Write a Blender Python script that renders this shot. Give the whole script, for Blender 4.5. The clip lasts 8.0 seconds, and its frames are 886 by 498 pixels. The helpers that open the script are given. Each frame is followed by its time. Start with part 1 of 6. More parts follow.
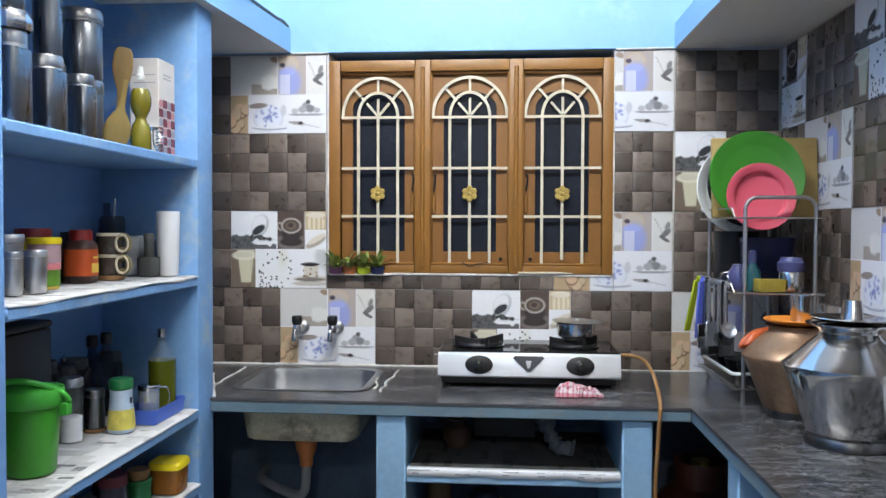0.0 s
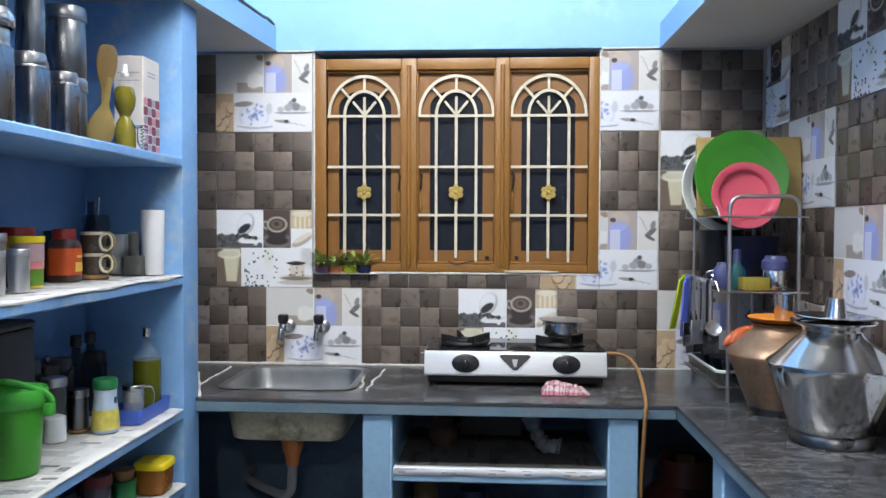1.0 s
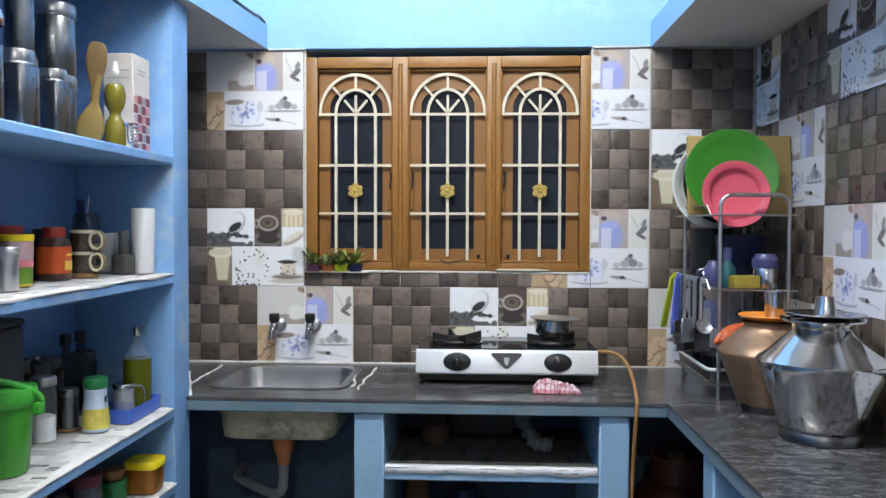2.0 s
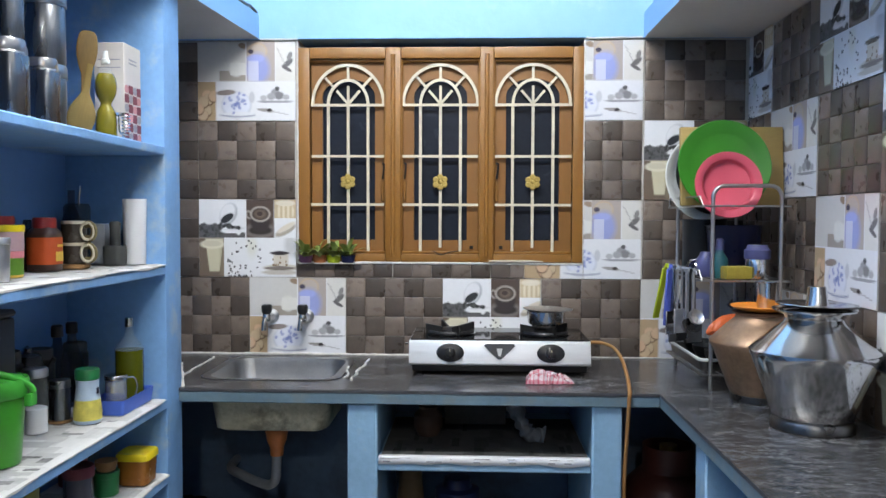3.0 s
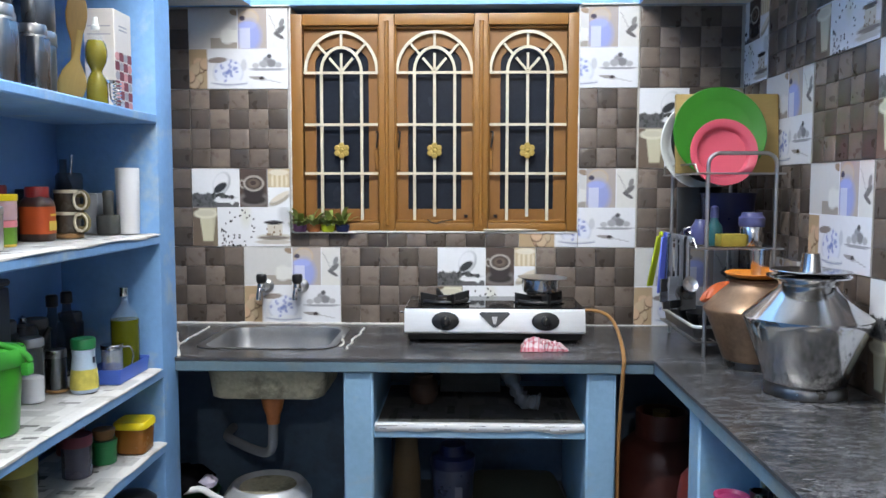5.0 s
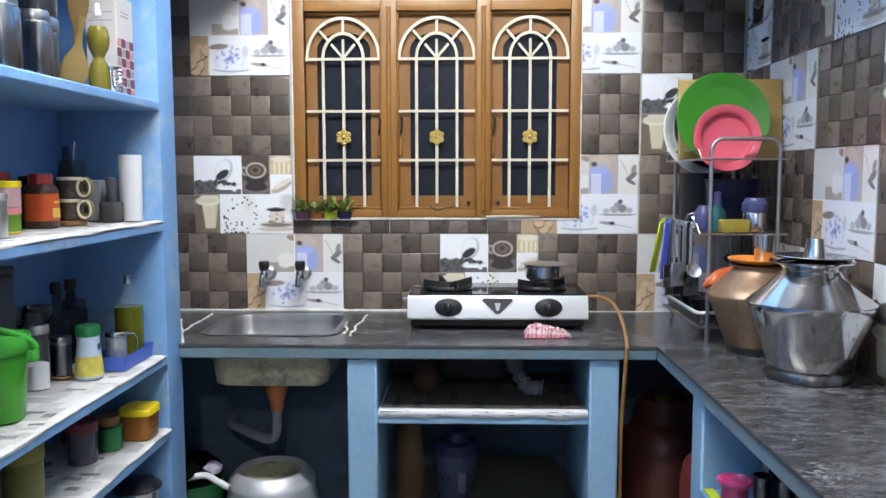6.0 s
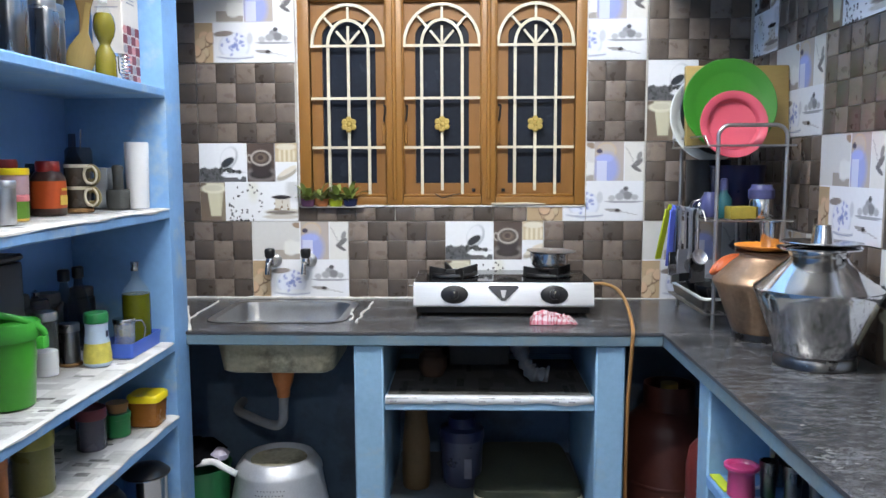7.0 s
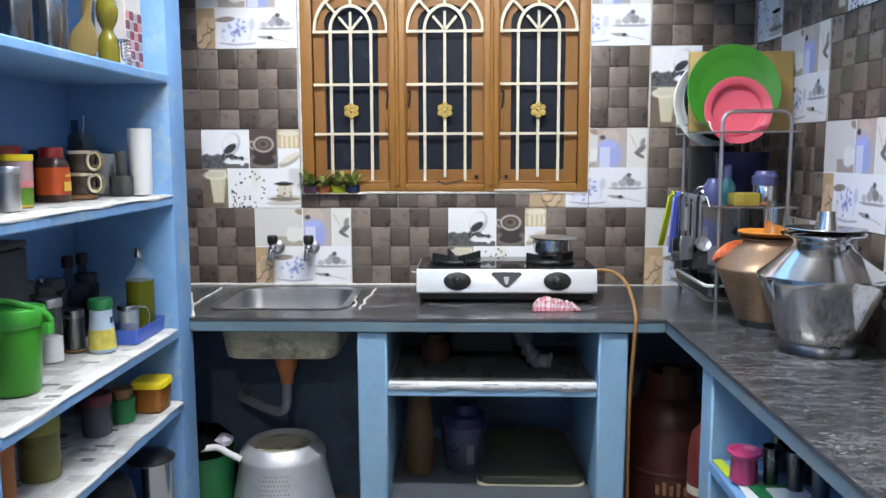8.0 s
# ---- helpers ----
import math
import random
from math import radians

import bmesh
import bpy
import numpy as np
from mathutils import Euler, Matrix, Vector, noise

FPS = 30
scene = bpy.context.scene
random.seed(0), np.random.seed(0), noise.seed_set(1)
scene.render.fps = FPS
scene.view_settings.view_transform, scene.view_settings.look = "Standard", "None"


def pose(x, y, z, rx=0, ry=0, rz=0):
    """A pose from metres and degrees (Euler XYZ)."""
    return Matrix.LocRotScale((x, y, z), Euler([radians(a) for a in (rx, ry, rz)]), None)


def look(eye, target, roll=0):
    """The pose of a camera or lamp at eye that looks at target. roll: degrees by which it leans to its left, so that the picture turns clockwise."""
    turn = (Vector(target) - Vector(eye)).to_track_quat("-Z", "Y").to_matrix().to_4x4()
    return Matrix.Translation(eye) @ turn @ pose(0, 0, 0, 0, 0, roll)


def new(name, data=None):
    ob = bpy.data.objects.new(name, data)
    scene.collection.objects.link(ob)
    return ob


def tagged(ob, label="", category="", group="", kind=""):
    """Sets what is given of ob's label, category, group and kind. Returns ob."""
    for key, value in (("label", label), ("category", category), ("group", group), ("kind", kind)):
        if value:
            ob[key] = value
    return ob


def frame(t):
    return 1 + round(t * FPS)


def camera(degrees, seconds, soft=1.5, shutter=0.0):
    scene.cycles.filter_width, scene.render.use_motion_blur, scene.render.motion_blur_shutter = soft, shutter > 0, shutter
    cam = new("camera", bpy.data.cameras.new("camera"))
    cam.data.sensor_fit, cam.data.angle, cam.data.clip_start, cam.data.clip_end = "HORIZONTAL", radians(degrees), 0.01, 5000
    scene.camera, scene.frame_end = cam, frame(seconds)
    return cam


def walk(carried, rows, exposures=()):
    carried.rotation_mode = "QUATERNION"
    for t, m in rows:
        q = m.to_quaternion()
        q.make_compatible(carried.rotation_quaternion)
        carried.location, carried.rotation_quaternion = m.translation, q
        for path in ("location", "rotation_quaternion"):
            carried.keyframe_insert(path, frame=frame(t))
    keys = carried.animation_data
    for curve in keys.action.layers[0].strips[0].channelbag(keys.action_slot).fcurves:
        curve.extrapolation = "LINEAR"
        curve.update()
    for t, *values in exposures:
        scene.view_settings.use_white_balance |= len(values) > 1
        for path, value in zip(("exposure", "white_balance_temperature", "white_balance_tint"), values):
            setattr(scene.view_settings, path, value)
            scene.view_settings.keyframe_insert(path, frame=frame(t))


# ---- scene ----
cam = camera(58.3, 8.0)
PATH = [
    (0, (0.227, 0.065, 1.391), (0.07, 2.058, 1.335), 0.2),
    (0.5, (0.226, 0.064, 1.389), (0.087, 2.059, 1.333), 0.2),
    (1, (0.227, 0.065, 1.391), (0.104, 2.06, 1.332), 0.2),
    (1.5, (0.228, 0.065, 1.39), (0.116, 2.061, 1.33), 0.2),
    (3, (0.22, 0.068, 1.385), (0.141, 2.064, 1.304), 0.2),
    (3.5, (0.219, 0.069, 1.382), (0.149, 2.065, 1.28), 0.2),
    (4, (0.217, 0.068, 1.38), (0.152, 2.064, 1.264), 0.1),
    (4.5, (0.215, 0.07, 1.38), (0.154, 2.064, 1.244), 0.1),
    (6, (0.201, 0.069, 1.375), (0.142, 2.059, 1.189), -0.1),
    (6.5, (0.195, 0.067, 1.374), (0.133, 2.056, 1.174), -0.1),
    (7, (0.188, 0.067, 1.371), (0.124, 2.054, 1.156), -0.2),
    (7.5, (0.184, 0.066, 1.369), (0.116, 2.052, 1.139), -0.2),
    (8, (0.179, 0.066, 1.369), (0.114, 2.049, 1.122), -0.2),
]
walk(cam, [(t, look(eye, target, roll)) for t, eye, target, roll in PATH],
     [(0.0, 0.02), (1.5, 0.02), (3.0, 0.0), (4.5, 0.12), (6.0, 0.24), (8.0, 0.31)])

# ---- world and light ----
world = bpy.data.worlds.new("night")
scene.world = world
world.use_nodes = True
world.node_tree.nodes["Background"].inputs[0].default_value = (0.02, 0.03, 0.06, 1)
world.node_tree.nodes["Background"].inputs[1].default_value = 0.15
TUBE_POWER = 565.0
FILL_POWER = 340.0

# ---- materials ----


def mat(name, color, rough=0.5, metal=0.0, var=0.15, scale=8.0, bump=0.0, bscale=60.0, fine=0.5, stain=None,
        glass=0.0, alpha=1.0, rand=0.0, coat=0.0, stretch=(1, 1, 1), aniso=0.0, rvar=0.1, ior=1.45):
    """A surface: base colour varied at two scales, optional stains, relief, and random shift from piece to piece."""
    m = bpy.data.materials.new(name)
    m.use_nodes = True
    nt = m.node_tree
    nd, ln = nt.nodes, nt.links
    bs = nd["Principled BSDF"]
    tc = nd.new("ShaderNodeTexCoord")
    mp = nd.new("ShaderNodeMapping")
    mp.inputs["Scale"].default_value = stretch
    ln.new(tc.outputs["Object"], mp.inputs[0])
    n1 = nd.new("ShaderNodeTexNoise")
    n1.inputs["Scale"].default_value = scale
    n1.inputs["Detail"].default_value = 4
    n2 = nd.new("ShaderNodeTexNoise")
    n2.inputs["Scale"].default_value = scale * 9
    n2.inputs["Detail"].default_value = 3
    ln.new(mp.outputs[0], n1.inputs[0])
    ln.new(mp.outputs[0], n2.inputs[0])
    add = nd.new("ShaderNodeMath")
    add.operation = "MULTIPLY_ADD"
    ln.new(n2.outputs[0], add.inputs[0])
    add.inputs[1].default_value = fine
    ln.new(n1.outputs[0], add.inputs[2])
    mr = nd.new("ShaderNodeMapRange")
    mid = 0.5 + fine * 0.5
    mr.inputs[1].default_value, mr.inputs[2].default_value = mid - 0.35, mid + 0.35
    mr.inputs[3].default_value, mr.inputs[4].default_value = 1 - var, 1 + var
    ln.new(add.outputs[0], mr.inputs[0])
    mul = nd.new("ShaderNodeMix")
    mul.data_type, mul.blend_type = "RGBA", "MULTIPLY"
    mul.inputs[0].default_value = 1
    mul.inputs[6].default_value = (*color, 1)
    ln.new(mr.outputs[0], mul.inputs[7])
    out = mul.outputs[2]
    if stain:
        n3 = nd.new("ShaderNodeTexNoise")
        n3.inputs["Scale"].default_value = stain[1]
        n3.inputs["Detail"].default_value = 6
        n3.inputs["Roughness"].default_value = 0.65
        ln.new(tc.outputs["Object"], n3.inputs[0])
        r3 = nd.new("ShaderNodeMapRange")
        r3.inputs[1].default_value, r3.inputs[2].default_value = stain[2], stain[2] + 0.12
        r3.inputs[4].default_value = stain[3]
        ln.new(n3.outputs[0], r3.inputs[0])
        mx = nd.new("ShaderNodeMix")
        mx.data_type = "RGBA"
        ln.new(r3.outputs[0], mx.inputs[0])
        ln.new(out, mx.inputs[6])
        mx.inputs[7].default_value = (*stain[0], 1)
        out = mx.outputs[2]
    if rand:
        oi = nd.new("ShaderNodeObjectInfo")
        rr = nd.new("ShaderNodeMapRange")
        rr.inputs[3].default_value, rr.inputs[4].default_value = 1 - rand, 1 + rand
        ln.new(oi.outputs["Random"], rr.inputs[0])
        hm = nd.new("ShaderNodeMix")
        hm.data_type, hm.blend_type = "RGBA", "MULTIPLY"
        hm.inputs[0].default_value = 1
        ln.new(out, hm.inputs[6])
        ln.new(rr.outputs[0], hm.inputs[7])
        out = hm.outputs[2]
    ln.new(out, bs.inputs["Base Color"])
    rm = nd.new("ShaderNodeMapRange")
    rm.inputs[3].default_value, rm.inputs[4].default_value = max(0.02, rough - rvar), min(1, rough + rvar)
    ln.new(n1.outputs[0], rm.inputs[0])
    ln.new(rm.outputs[0], bs.inputs["Roughness"])
    bs.inputs["Metallic"].default_value = metal
    bs.inputs["IOR"].default_value = ior
    bs.inputs["Transmission Weight"].default_value = glass
    bs.inputs["Alpha"].default_value = alpha
    bs.inputs["Coat Weight"].default_value = coat
    bs.inputs["Anisotropic"].default_value = aniso
    if bump:
        nb = nd.new("ShaderNodeTexNoise")
        nb.inputs["Scale"].default_value = bscale
        nb.inputs["Detail"].default_value = 4
        ln.new(mp.outputs[0], nb.inputs[0])
        bp = nd.new("ShaderNodeBump")
        bp.inputs["Strength"].default_value = bump
        bp.inputs["Distance"].default_value = 0.004
        ln.new(nb.outputs[0], bp.inputs["Height"])
        ln.new(bp.outputs[0], bs.inputs["Normal"])
    return m


def painted(name, rough, bump=0.0, coat=0.0, grain=0.06, gscale=60):
    """A surface that takes its print from the mesh's colour layer."""
    m = mat(name, (1, 1, 1), rough, 0, grain, gscale, bump, 90, rand=0.07, coat=coat)
    nd, ln = m.node_tree.nodes, m.node_tree.links
    at = nd.new("ShaderNodeAttribute")
    at.attribute_name = "print"
    mul = [n for n in nd if n.type == "MIX" and n.blend_type == "MULTIPLY"][0]
    ln.new(at.outputs[0], mul.inputs[6])
    return m


def glow(name, color, strength):
    m = bpy.data.materials.new(name)
    m.use_nodes = True
    nt = m.node_tree
    e = nt.nodes.new("ShaderNodeEmission")
    e.inputs[0].default_value, e.inputs[1].default_value = (*color, 1), strength
    nt.links.new(e.outputs[0], nt.nodes["Material Output"].inputs[0])
    return m


# same paint as BLUE, lightened to hold the strong light high up
UPPER = mat("lit_blue_wall_paint", (0.235, 0.45, 0.75), 0.55, 0, 0.08, 3, 0.2, 45, stain=((0.42, 0.62, 0.84), 4, 0.6, 0.4))
BLUE = mat("blue_wall_paint", (0.165, 0.325, 0.61), 0.55, 0, 0.10, 3, 0.25, 45, stain=((0.36, 0.52, 0.76), 5, 0.62, 0.35))
WORN = mat("worn_blue_paint", (0.165, 0.325, 0.57), 0.6, 0, 0.15, 6, 0.35, 40, stain=((0.35, 0.42, 0.44), 7, 0.54, 0.55))
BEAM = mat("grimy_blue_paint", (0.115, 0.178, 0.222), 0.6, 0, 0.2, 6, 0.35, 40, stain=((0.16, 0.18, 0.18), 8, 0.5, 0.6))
SOFFIT = mat("off_white_plaster", (0.66, 0.63, 0.58), 0.8, 0, 0.08, 4, 0.2, 60)
PIER = mat("faded_blue_paint", (0.235, 0.395, 0.55), 0.6, 0, 0.15, 6, 0.35, 40, stain=((0.33, 0.40, 0.43), 7, 0.54, 0.5))
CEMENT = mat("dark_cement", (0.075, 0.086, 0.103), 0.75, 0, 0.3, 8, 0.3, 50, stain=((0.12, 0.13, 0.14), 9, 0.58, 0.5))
# blue paint darkened to hold the shade under the worktop
DEEP = mat("shaded_blue_paint", (0.075, 0.120, 0.190), 0.7, 0, 0.2, 4, 0.3, 40, stain=((0.05, 0.06, 0.08), 5, 0.5, 0.6))
GROUT = mat("tile_grout", (0.50, 0.47, 0.43), 0.9, 0, 0.2, 20, 0.3, 120)
DARK_TILE = painted("brown_checked_tile", 0.30, 0.06, grain=0.24, gscale=26)
PRINT_TILE = painted("printed_glazed_tile", 0.15, 0.03, grain=0.03)
GRANITE = mat("grey_granite", (0.066, 0.065, 0.068), 0.22, 0, 0.85, 30, 0.10, 140, fine=1.2, stain=((0.27, 0.265, 0.26), 48, 0.58, 0.5), rvar=0.08, stretch=(0.7, 1.5, 1))
for n in GRANITE.node_tree.nodes:
    # stronger dark and pale flecks than in paint
    if n.type == "TEX_NOISE" and n.inputs["Scale"].default_value < 300:
        n.inputs["Roughness"].default_value = 0.72
    if n.type == "MAP_RANGE" and abs(n.inputs[4].default_value - 1.85) < 0.01:
        n.inputs[1].default_value, n.inputs[2].default_value = 0.92, 1.28
gn = GRANITE.node_tree.nodes
streak = gn.new("ShaderNodeTexNoise")
streak.inputs["Scale"].default_value, streak.inputs["Detail"].default_value, streak.inputs["Roughness"].default_value = 5.0, 7, 0.7
smap = gn.new("ShaderNodeMapping")
smap.inputs["Scale"].default_value = (1.0, 2.3, 1)
scoord = gn.new("ShaderNodeTexCoord")
srange = gn.new("ShaderNodeMapRange")
srange.inputs[1].default_value, srange.inputs[2].default_value = 0.38, 0.66
srange.inputs[3].default_value, srange.inputs[4].default_value = 0.65, 1.40
smix = gn.new("ShaderNodeMix")
smix.data_type, smix.blend_type = "RGBA", "MULTIPLY"
smix.inputs[0].default_value = 1
gl = GRANITE.node_tree.links
gbs = gn["Principled BSDF"]
gl.new(gbs.inputs["Base Color"].links[0].from_socket, smix.inputs[6])
gl.new(scoord.outputs["Object"], smap.inputs[0])
gl.new(smap.outputs[0], streak.inputs[0])
gl.new(streak.outputs[0], srange.inputs[0])
gl.new(srange.outputs[0], smix.inputs[7])
gl.new(smix.outputs[2], gbs.inputs["Base Color"])
GRANITE_EDGE = mat("rough_granite_edge", (0.05, 0.05, 0.055), 0.6, 0, 0.6, 60, 0.6, 120)
# floor tone raised so that it bounces light upward
FLOOR = mat("grey_floor_tile", (0.30, 0.29, 0.28), 0.4, 0, 0.2, 5, 0.1, 40)
WOOD = mat("varnished_brown_wood", (0.235, 0.104, 0.019), 0.40, 0, 0.10, 5, 0.06, 30, stretch=(7, 7, 0.8), stain=((0.42, 0.22, 0.07), 6, 0.66, 0.4))
WOOD_DULL = mat("shutter_wood", (0.205, 0.088, 0.017), 0.45, 0, 0.10, 5, 0.10, 30, stretch=(7, 7, 0.8))
CREAM = mat("cream_enamel", (0.58, 0.52, 0.39), 0.4, 0, 0.12, 25, 0.1, 80, stain=((0.30, 0.20, 0.10), 30, 0.66, 0.5))
BRASS = mat("gold_paint", (0.40, 0.28, 0.07), 0.42, 0.2, 0.15, 30)
NIGHT_GLASS = mat("dark_window_glass", (0.015, 0.018, 0.026), 0.25, 0, 0.2, 6, ior=1.2)
STEEL = mat("polished_steel", (0.58, 0.58, 0.59), 0.15, 1.0, 0.06, 10, 0.02, 30, rvar=0.08)
STEEL_DULL = mat("brushed_steel", (0.55, 0.55, 0.56), 0.34, 1.0, 0.08, 12, 0.03, 60, stretch=(1, 1, 12))
STEEL_PANEL = mat("brushed_steel_panel", (0.84, 0.84, 0.84), 0.42, 0.30, 0.05, 12, 0.02, 60, stretch=(1, 12, 12))
SINK_STEEL = mat("worn_sink_steel", (0.40, 0.40, 0.40), 0.40, 1.0, 0.15, 15, 0.05, 60, stain=((0.55, 0.54, 0.50), 14, 0.6, 0.3))
ALU = mat("dull_aluminium", (0.68, 0.69, 0.72), 0.45, 0.55, 0.15, 14, 0.2, 70, stain=((0.40, 0.36, 0.28), 6, 0.62, 0.4))
COPPER = mat("tarnished_copper", (0.29, 0.185, 0.115), 0.40, 0.6, 0.45, 8, 0.08, 30, stain=((0.20, 0.11, 0.07), 7, 0.56, 0.55))
IRON = mat("black_cast_iron", (0.012, 0.012, 0.013), 0.5, 0.2, 0.3, 30, 0.2, 90)
BLACK = mat("black_plastic", (0.012, 0.012, 0.013), 0.32, 0, 0.2, 20)
BLACK_MATT = mat("black_plastic_film", (0.004, 0.004, 0.005), 0.8, 0, 0.3, 20, 0.3, 60, ior=1.01)

# ---- mesh helpers ----


def put(name, bm, material, parent=None, label="", sharp=38):
    me = bpy.data.meshes.new(name)
    bmesh.ops.recalc_face_normals(bm, faces=bm.faces)
    bm.to_mesh(me)
    bm.free()
    for mt in (material if isinstance(material, (list, tuple)) else [material]):
        me.materials.append(mt)
    if sharp:
        me.polygons.foreach_set("use_smooth", [True] * len(me.polygons))
        me.set_sharp_from_angle(angle=radians(sharp))
    ob = new(name, me)
    if parent is not None:
        ob.parent = parent
    if label:
        ob["label"] = label
    return ob


def part(name, bm, material, parent, label="", sharp=38):
    return put(name, bm, material, parent, label, sharp)


def structure(name, bm, material, label, sharp=38):
    return tagged(put(name, bm, material, None, "", sharp), label, name.split("_")[0], kind="structure")


def thing(name, label, category, at=(0, 0, 0), rz=0, group="", m=None):
    ob = new(name)
    ob.empty_display_size = 0.05
    ob.matrix_basis = m if m is not None else pose(*at, 0, 0, rz)
    return tagged(ob, label, category, group)


def box(x0, x1, y0, y1, z0, z1, bevel=0.0, bm=None, seg=1):
    tmp = bmesh.new()
    v = [tmp.verts.new((x, y, z)) for x in (x0, x1) for y in (y0, y1) for z in (z0, z1)]
    for f in ((0, 1, 3, 2), (4, 6, 7, 5), (0, 4, 5, 1), (2, 3, 7, 6), (0, 2, 6, 4), (1, 5, 7, 3)):
        tmp.faces.new([v[i] for i in f])
    if bevel:
        bmesh.ops.bevel(tmp, geom=list(tmp.edges), offset=bevel, segments=seg, affect="EDGES", profile=0.6)
    if bm is None:
        return tmp
    return join(bm, tmp)


def join(bm, other, m=None):
    if m is not None:
        other.transform(m)
    me = bpy.data.meshes.new("scratch")
    other.to_mesh(me)
    other.free()
    bm.from_mesh(me)
    bpy.data.meshes.remove(me)
    return bm


def lathe(profile, seg=28, at=(0, 0, 0), bm=None, squash=1.0, power=2.0, wob=0.0):
    """Turns (radius, height) pairs round z. power above 2 makes the section squarish."""
    bm = bm or bmesh.new()
    rings = []
    for r, z in profile:
        if r < 1e-5:
            rings.append([bm.verts.new((at[0], at[1], at[2] + z))])
            continue
        ring = []
        for i in range(seg):
            a = 2 * math.pi * i / seg
            c, s_ = math.cos(a), math.sin(a)
            k = (abs(c) ** power + abs(s_) ** power) ** (-1 / power)
            k *= 1 + wob * noise.noise(Vector((c * 2, s_ * 2, z * 20)))
            ring.append(bm.verts.new((at[0] + r * k * c, at[1] + r * k * s_ * squash, at[2] + z)))
        rings.append(ring)
    for a, b in zip(rings, rings[1:]):
        for i in range(seg):
            j = (i + 1) % seg
            if len(a) == 1 and len(b) == 1:
                continue
            if len(a) == 1:
                bm.faces.new((a[0], b[i], b[j]))
            elif len(b) == 1:
                bm.faces.new((a[i], b[0], a[j]))
            else:
                bm.faces.new((a[i], b[i], b[j], a[j]))
    return bm


def tube(points, r, seg=8, bm=None, closed=False):
    """A round rod along a line of points."""
    bm = bm or bmesh.new()
    pts = [Vector(p) for p in points]
    n = len(pts)
    rings, up = [], None
    for i, p in enumerate(pts):
        a = pts[(i - 1) % n] if closed or i else p
        b = pts[(i + 1) % n] if closed or i < n - 1 else p
        d = (b - a).normalized()
        if up is None:
            up = d.orthogonal().normalized()
        up = (up - d * up.dot(d)).normalized()
        side = d.cross(up)
        rr = r[i] if isinstance(r, (list, tuple)) else r
        rings.append([bm.verts.new(p + rr * (up * math.cos(2 * math.pi * k / seg) + side * math.sin(2 * math.pi * k / seg))) for k in range(seg)])
    pairs = list(zip(rings, rings[1:])) + ([(rings[-1], rings[0])] if closed else [])
    for a, b in pairs:
        for k in range(seg):
            bm.faces.new((a[k], a[(k + 1) % seg], b[(k + 1) % seg], b[k]))
    if not closed:
        bm.faces.new(rings[0][::-1])
        bm.faces.new(rings[-1])
    return bm


def bend(points, steps=6):
    """Rounds a line of points (Catmull-Rom)."""
    p = [Vector(q) for q in points]
    p = [p[0] * 2 - p[1]] + p + [p[-1] * 2 - p[-2]]
    out = []
    for i in range(1, len(p) - 2):
        for k in range(steps):
            t = k / steps
            out.append(0.5 * (2 * p[i] + (p[i + 1] - p[i - 1]) * t + (2 * p[i - 1] - 5 * p[i] + 4 * p[i + 1] - p[i + 2]) * t * t
                              + (3 * p[i] - p[i - 1] - 3 * p[i + 1] + p[i + 2]) * t ** 3))
    out.append(p[-2])
    return out


def slab(outline, z0, z1, holes=(), bevel=0.0):
    """A plate with an outline in plan, and holes."""
    bm = bmesh.new()
    edges = []
    for loop in (outline, *holes):
        vs = [bm.verts.new((x, y, z1)) for x, y in loop]
        edges += [bm.edges.new((vs[i], vs[(i + 1) % len(vs)])) for i in range(len(vs))]
    bmesh.ops.triangle_fill(bm, edges=edges, use_beauty=True)
    top = list(bm.faces)
    got = bmesh.ops.extrude_face_region(bm, geom=top)
    bmesh.ops.translate(bm, verts=[v for v in got["geom"] if isinstance(v, bmesh.types.BMVert)], vec=(0, 0, z0 - z1))
    return bm


def rounded(x0, x1, y0, y1, r, n=6):
    out = []
    for cx, cy, a0 in ((x1 - r, y1 - r, 0), (x0 + r, y1 - r, 90), (x0 + r, y0 + r, 180), (x1 - r, y0 + r, 270)):
        for i in range(n + 1):
            a = radians(a0 + 90 * i / n)
            out.append((cx + r * math.cos(a), cy + r * math.sin(a)))
    return out


# ---- room ----
BACK, RIGHT, TOP = 3.10, 1.24, 3.05      # tiled faces and the ceiling
FRONT_X = -0.697                         # front of the shelf wall
SHELF_BACK = -1.00
WX0, WX1, WZ0, WZ1 = -0.457, 0.630, 1.210, 2.045   # window opening

structure("floor", box(-1.3, 1.5, -3.4, 3.3, -0.1, 0.0), FLOOR, "grey tiled kitchen floor")
structure("ceiling", box(-1.3, 1.5, -3.4, 3.3, TOP, TOP + 0.12), SOFFIT, "plain off-white plaster ceiling")
bm = box(-1.3, WX0, BACK + 0.010, 3.3, 0, 2.058)
box(WX1, 1.5, BACK + 0.010, 3.3, 0, 2.058, bm=bm)
box(WX0, WX1, BACK + 0.010, 3.3, 0, WZ0, bm=bm)
wall_back = structure("wall_back", bm, [GROUT], "tiled kitchen wall with a window opening")
structure("wall_upper", box(-1.3, 1.5, BACK - 0.006, 3.3, 2.058, TOP, 0.003), UPPER, "blue painted plaster above the tiles, lightened as if strongly lit")
wall_right = structure("wall_right", box(RIGHT + 0.010, 1.5, -3.4, BACK + 0.010, 0, TOP), [GROUT], "tiled side wall of the kitchen")
structure("wall_left", box(-1.3, SHELF_BACK, -3.4, BACK + 0.010, 0, TOP), BLUE, "blue painted wall behind the shelves")
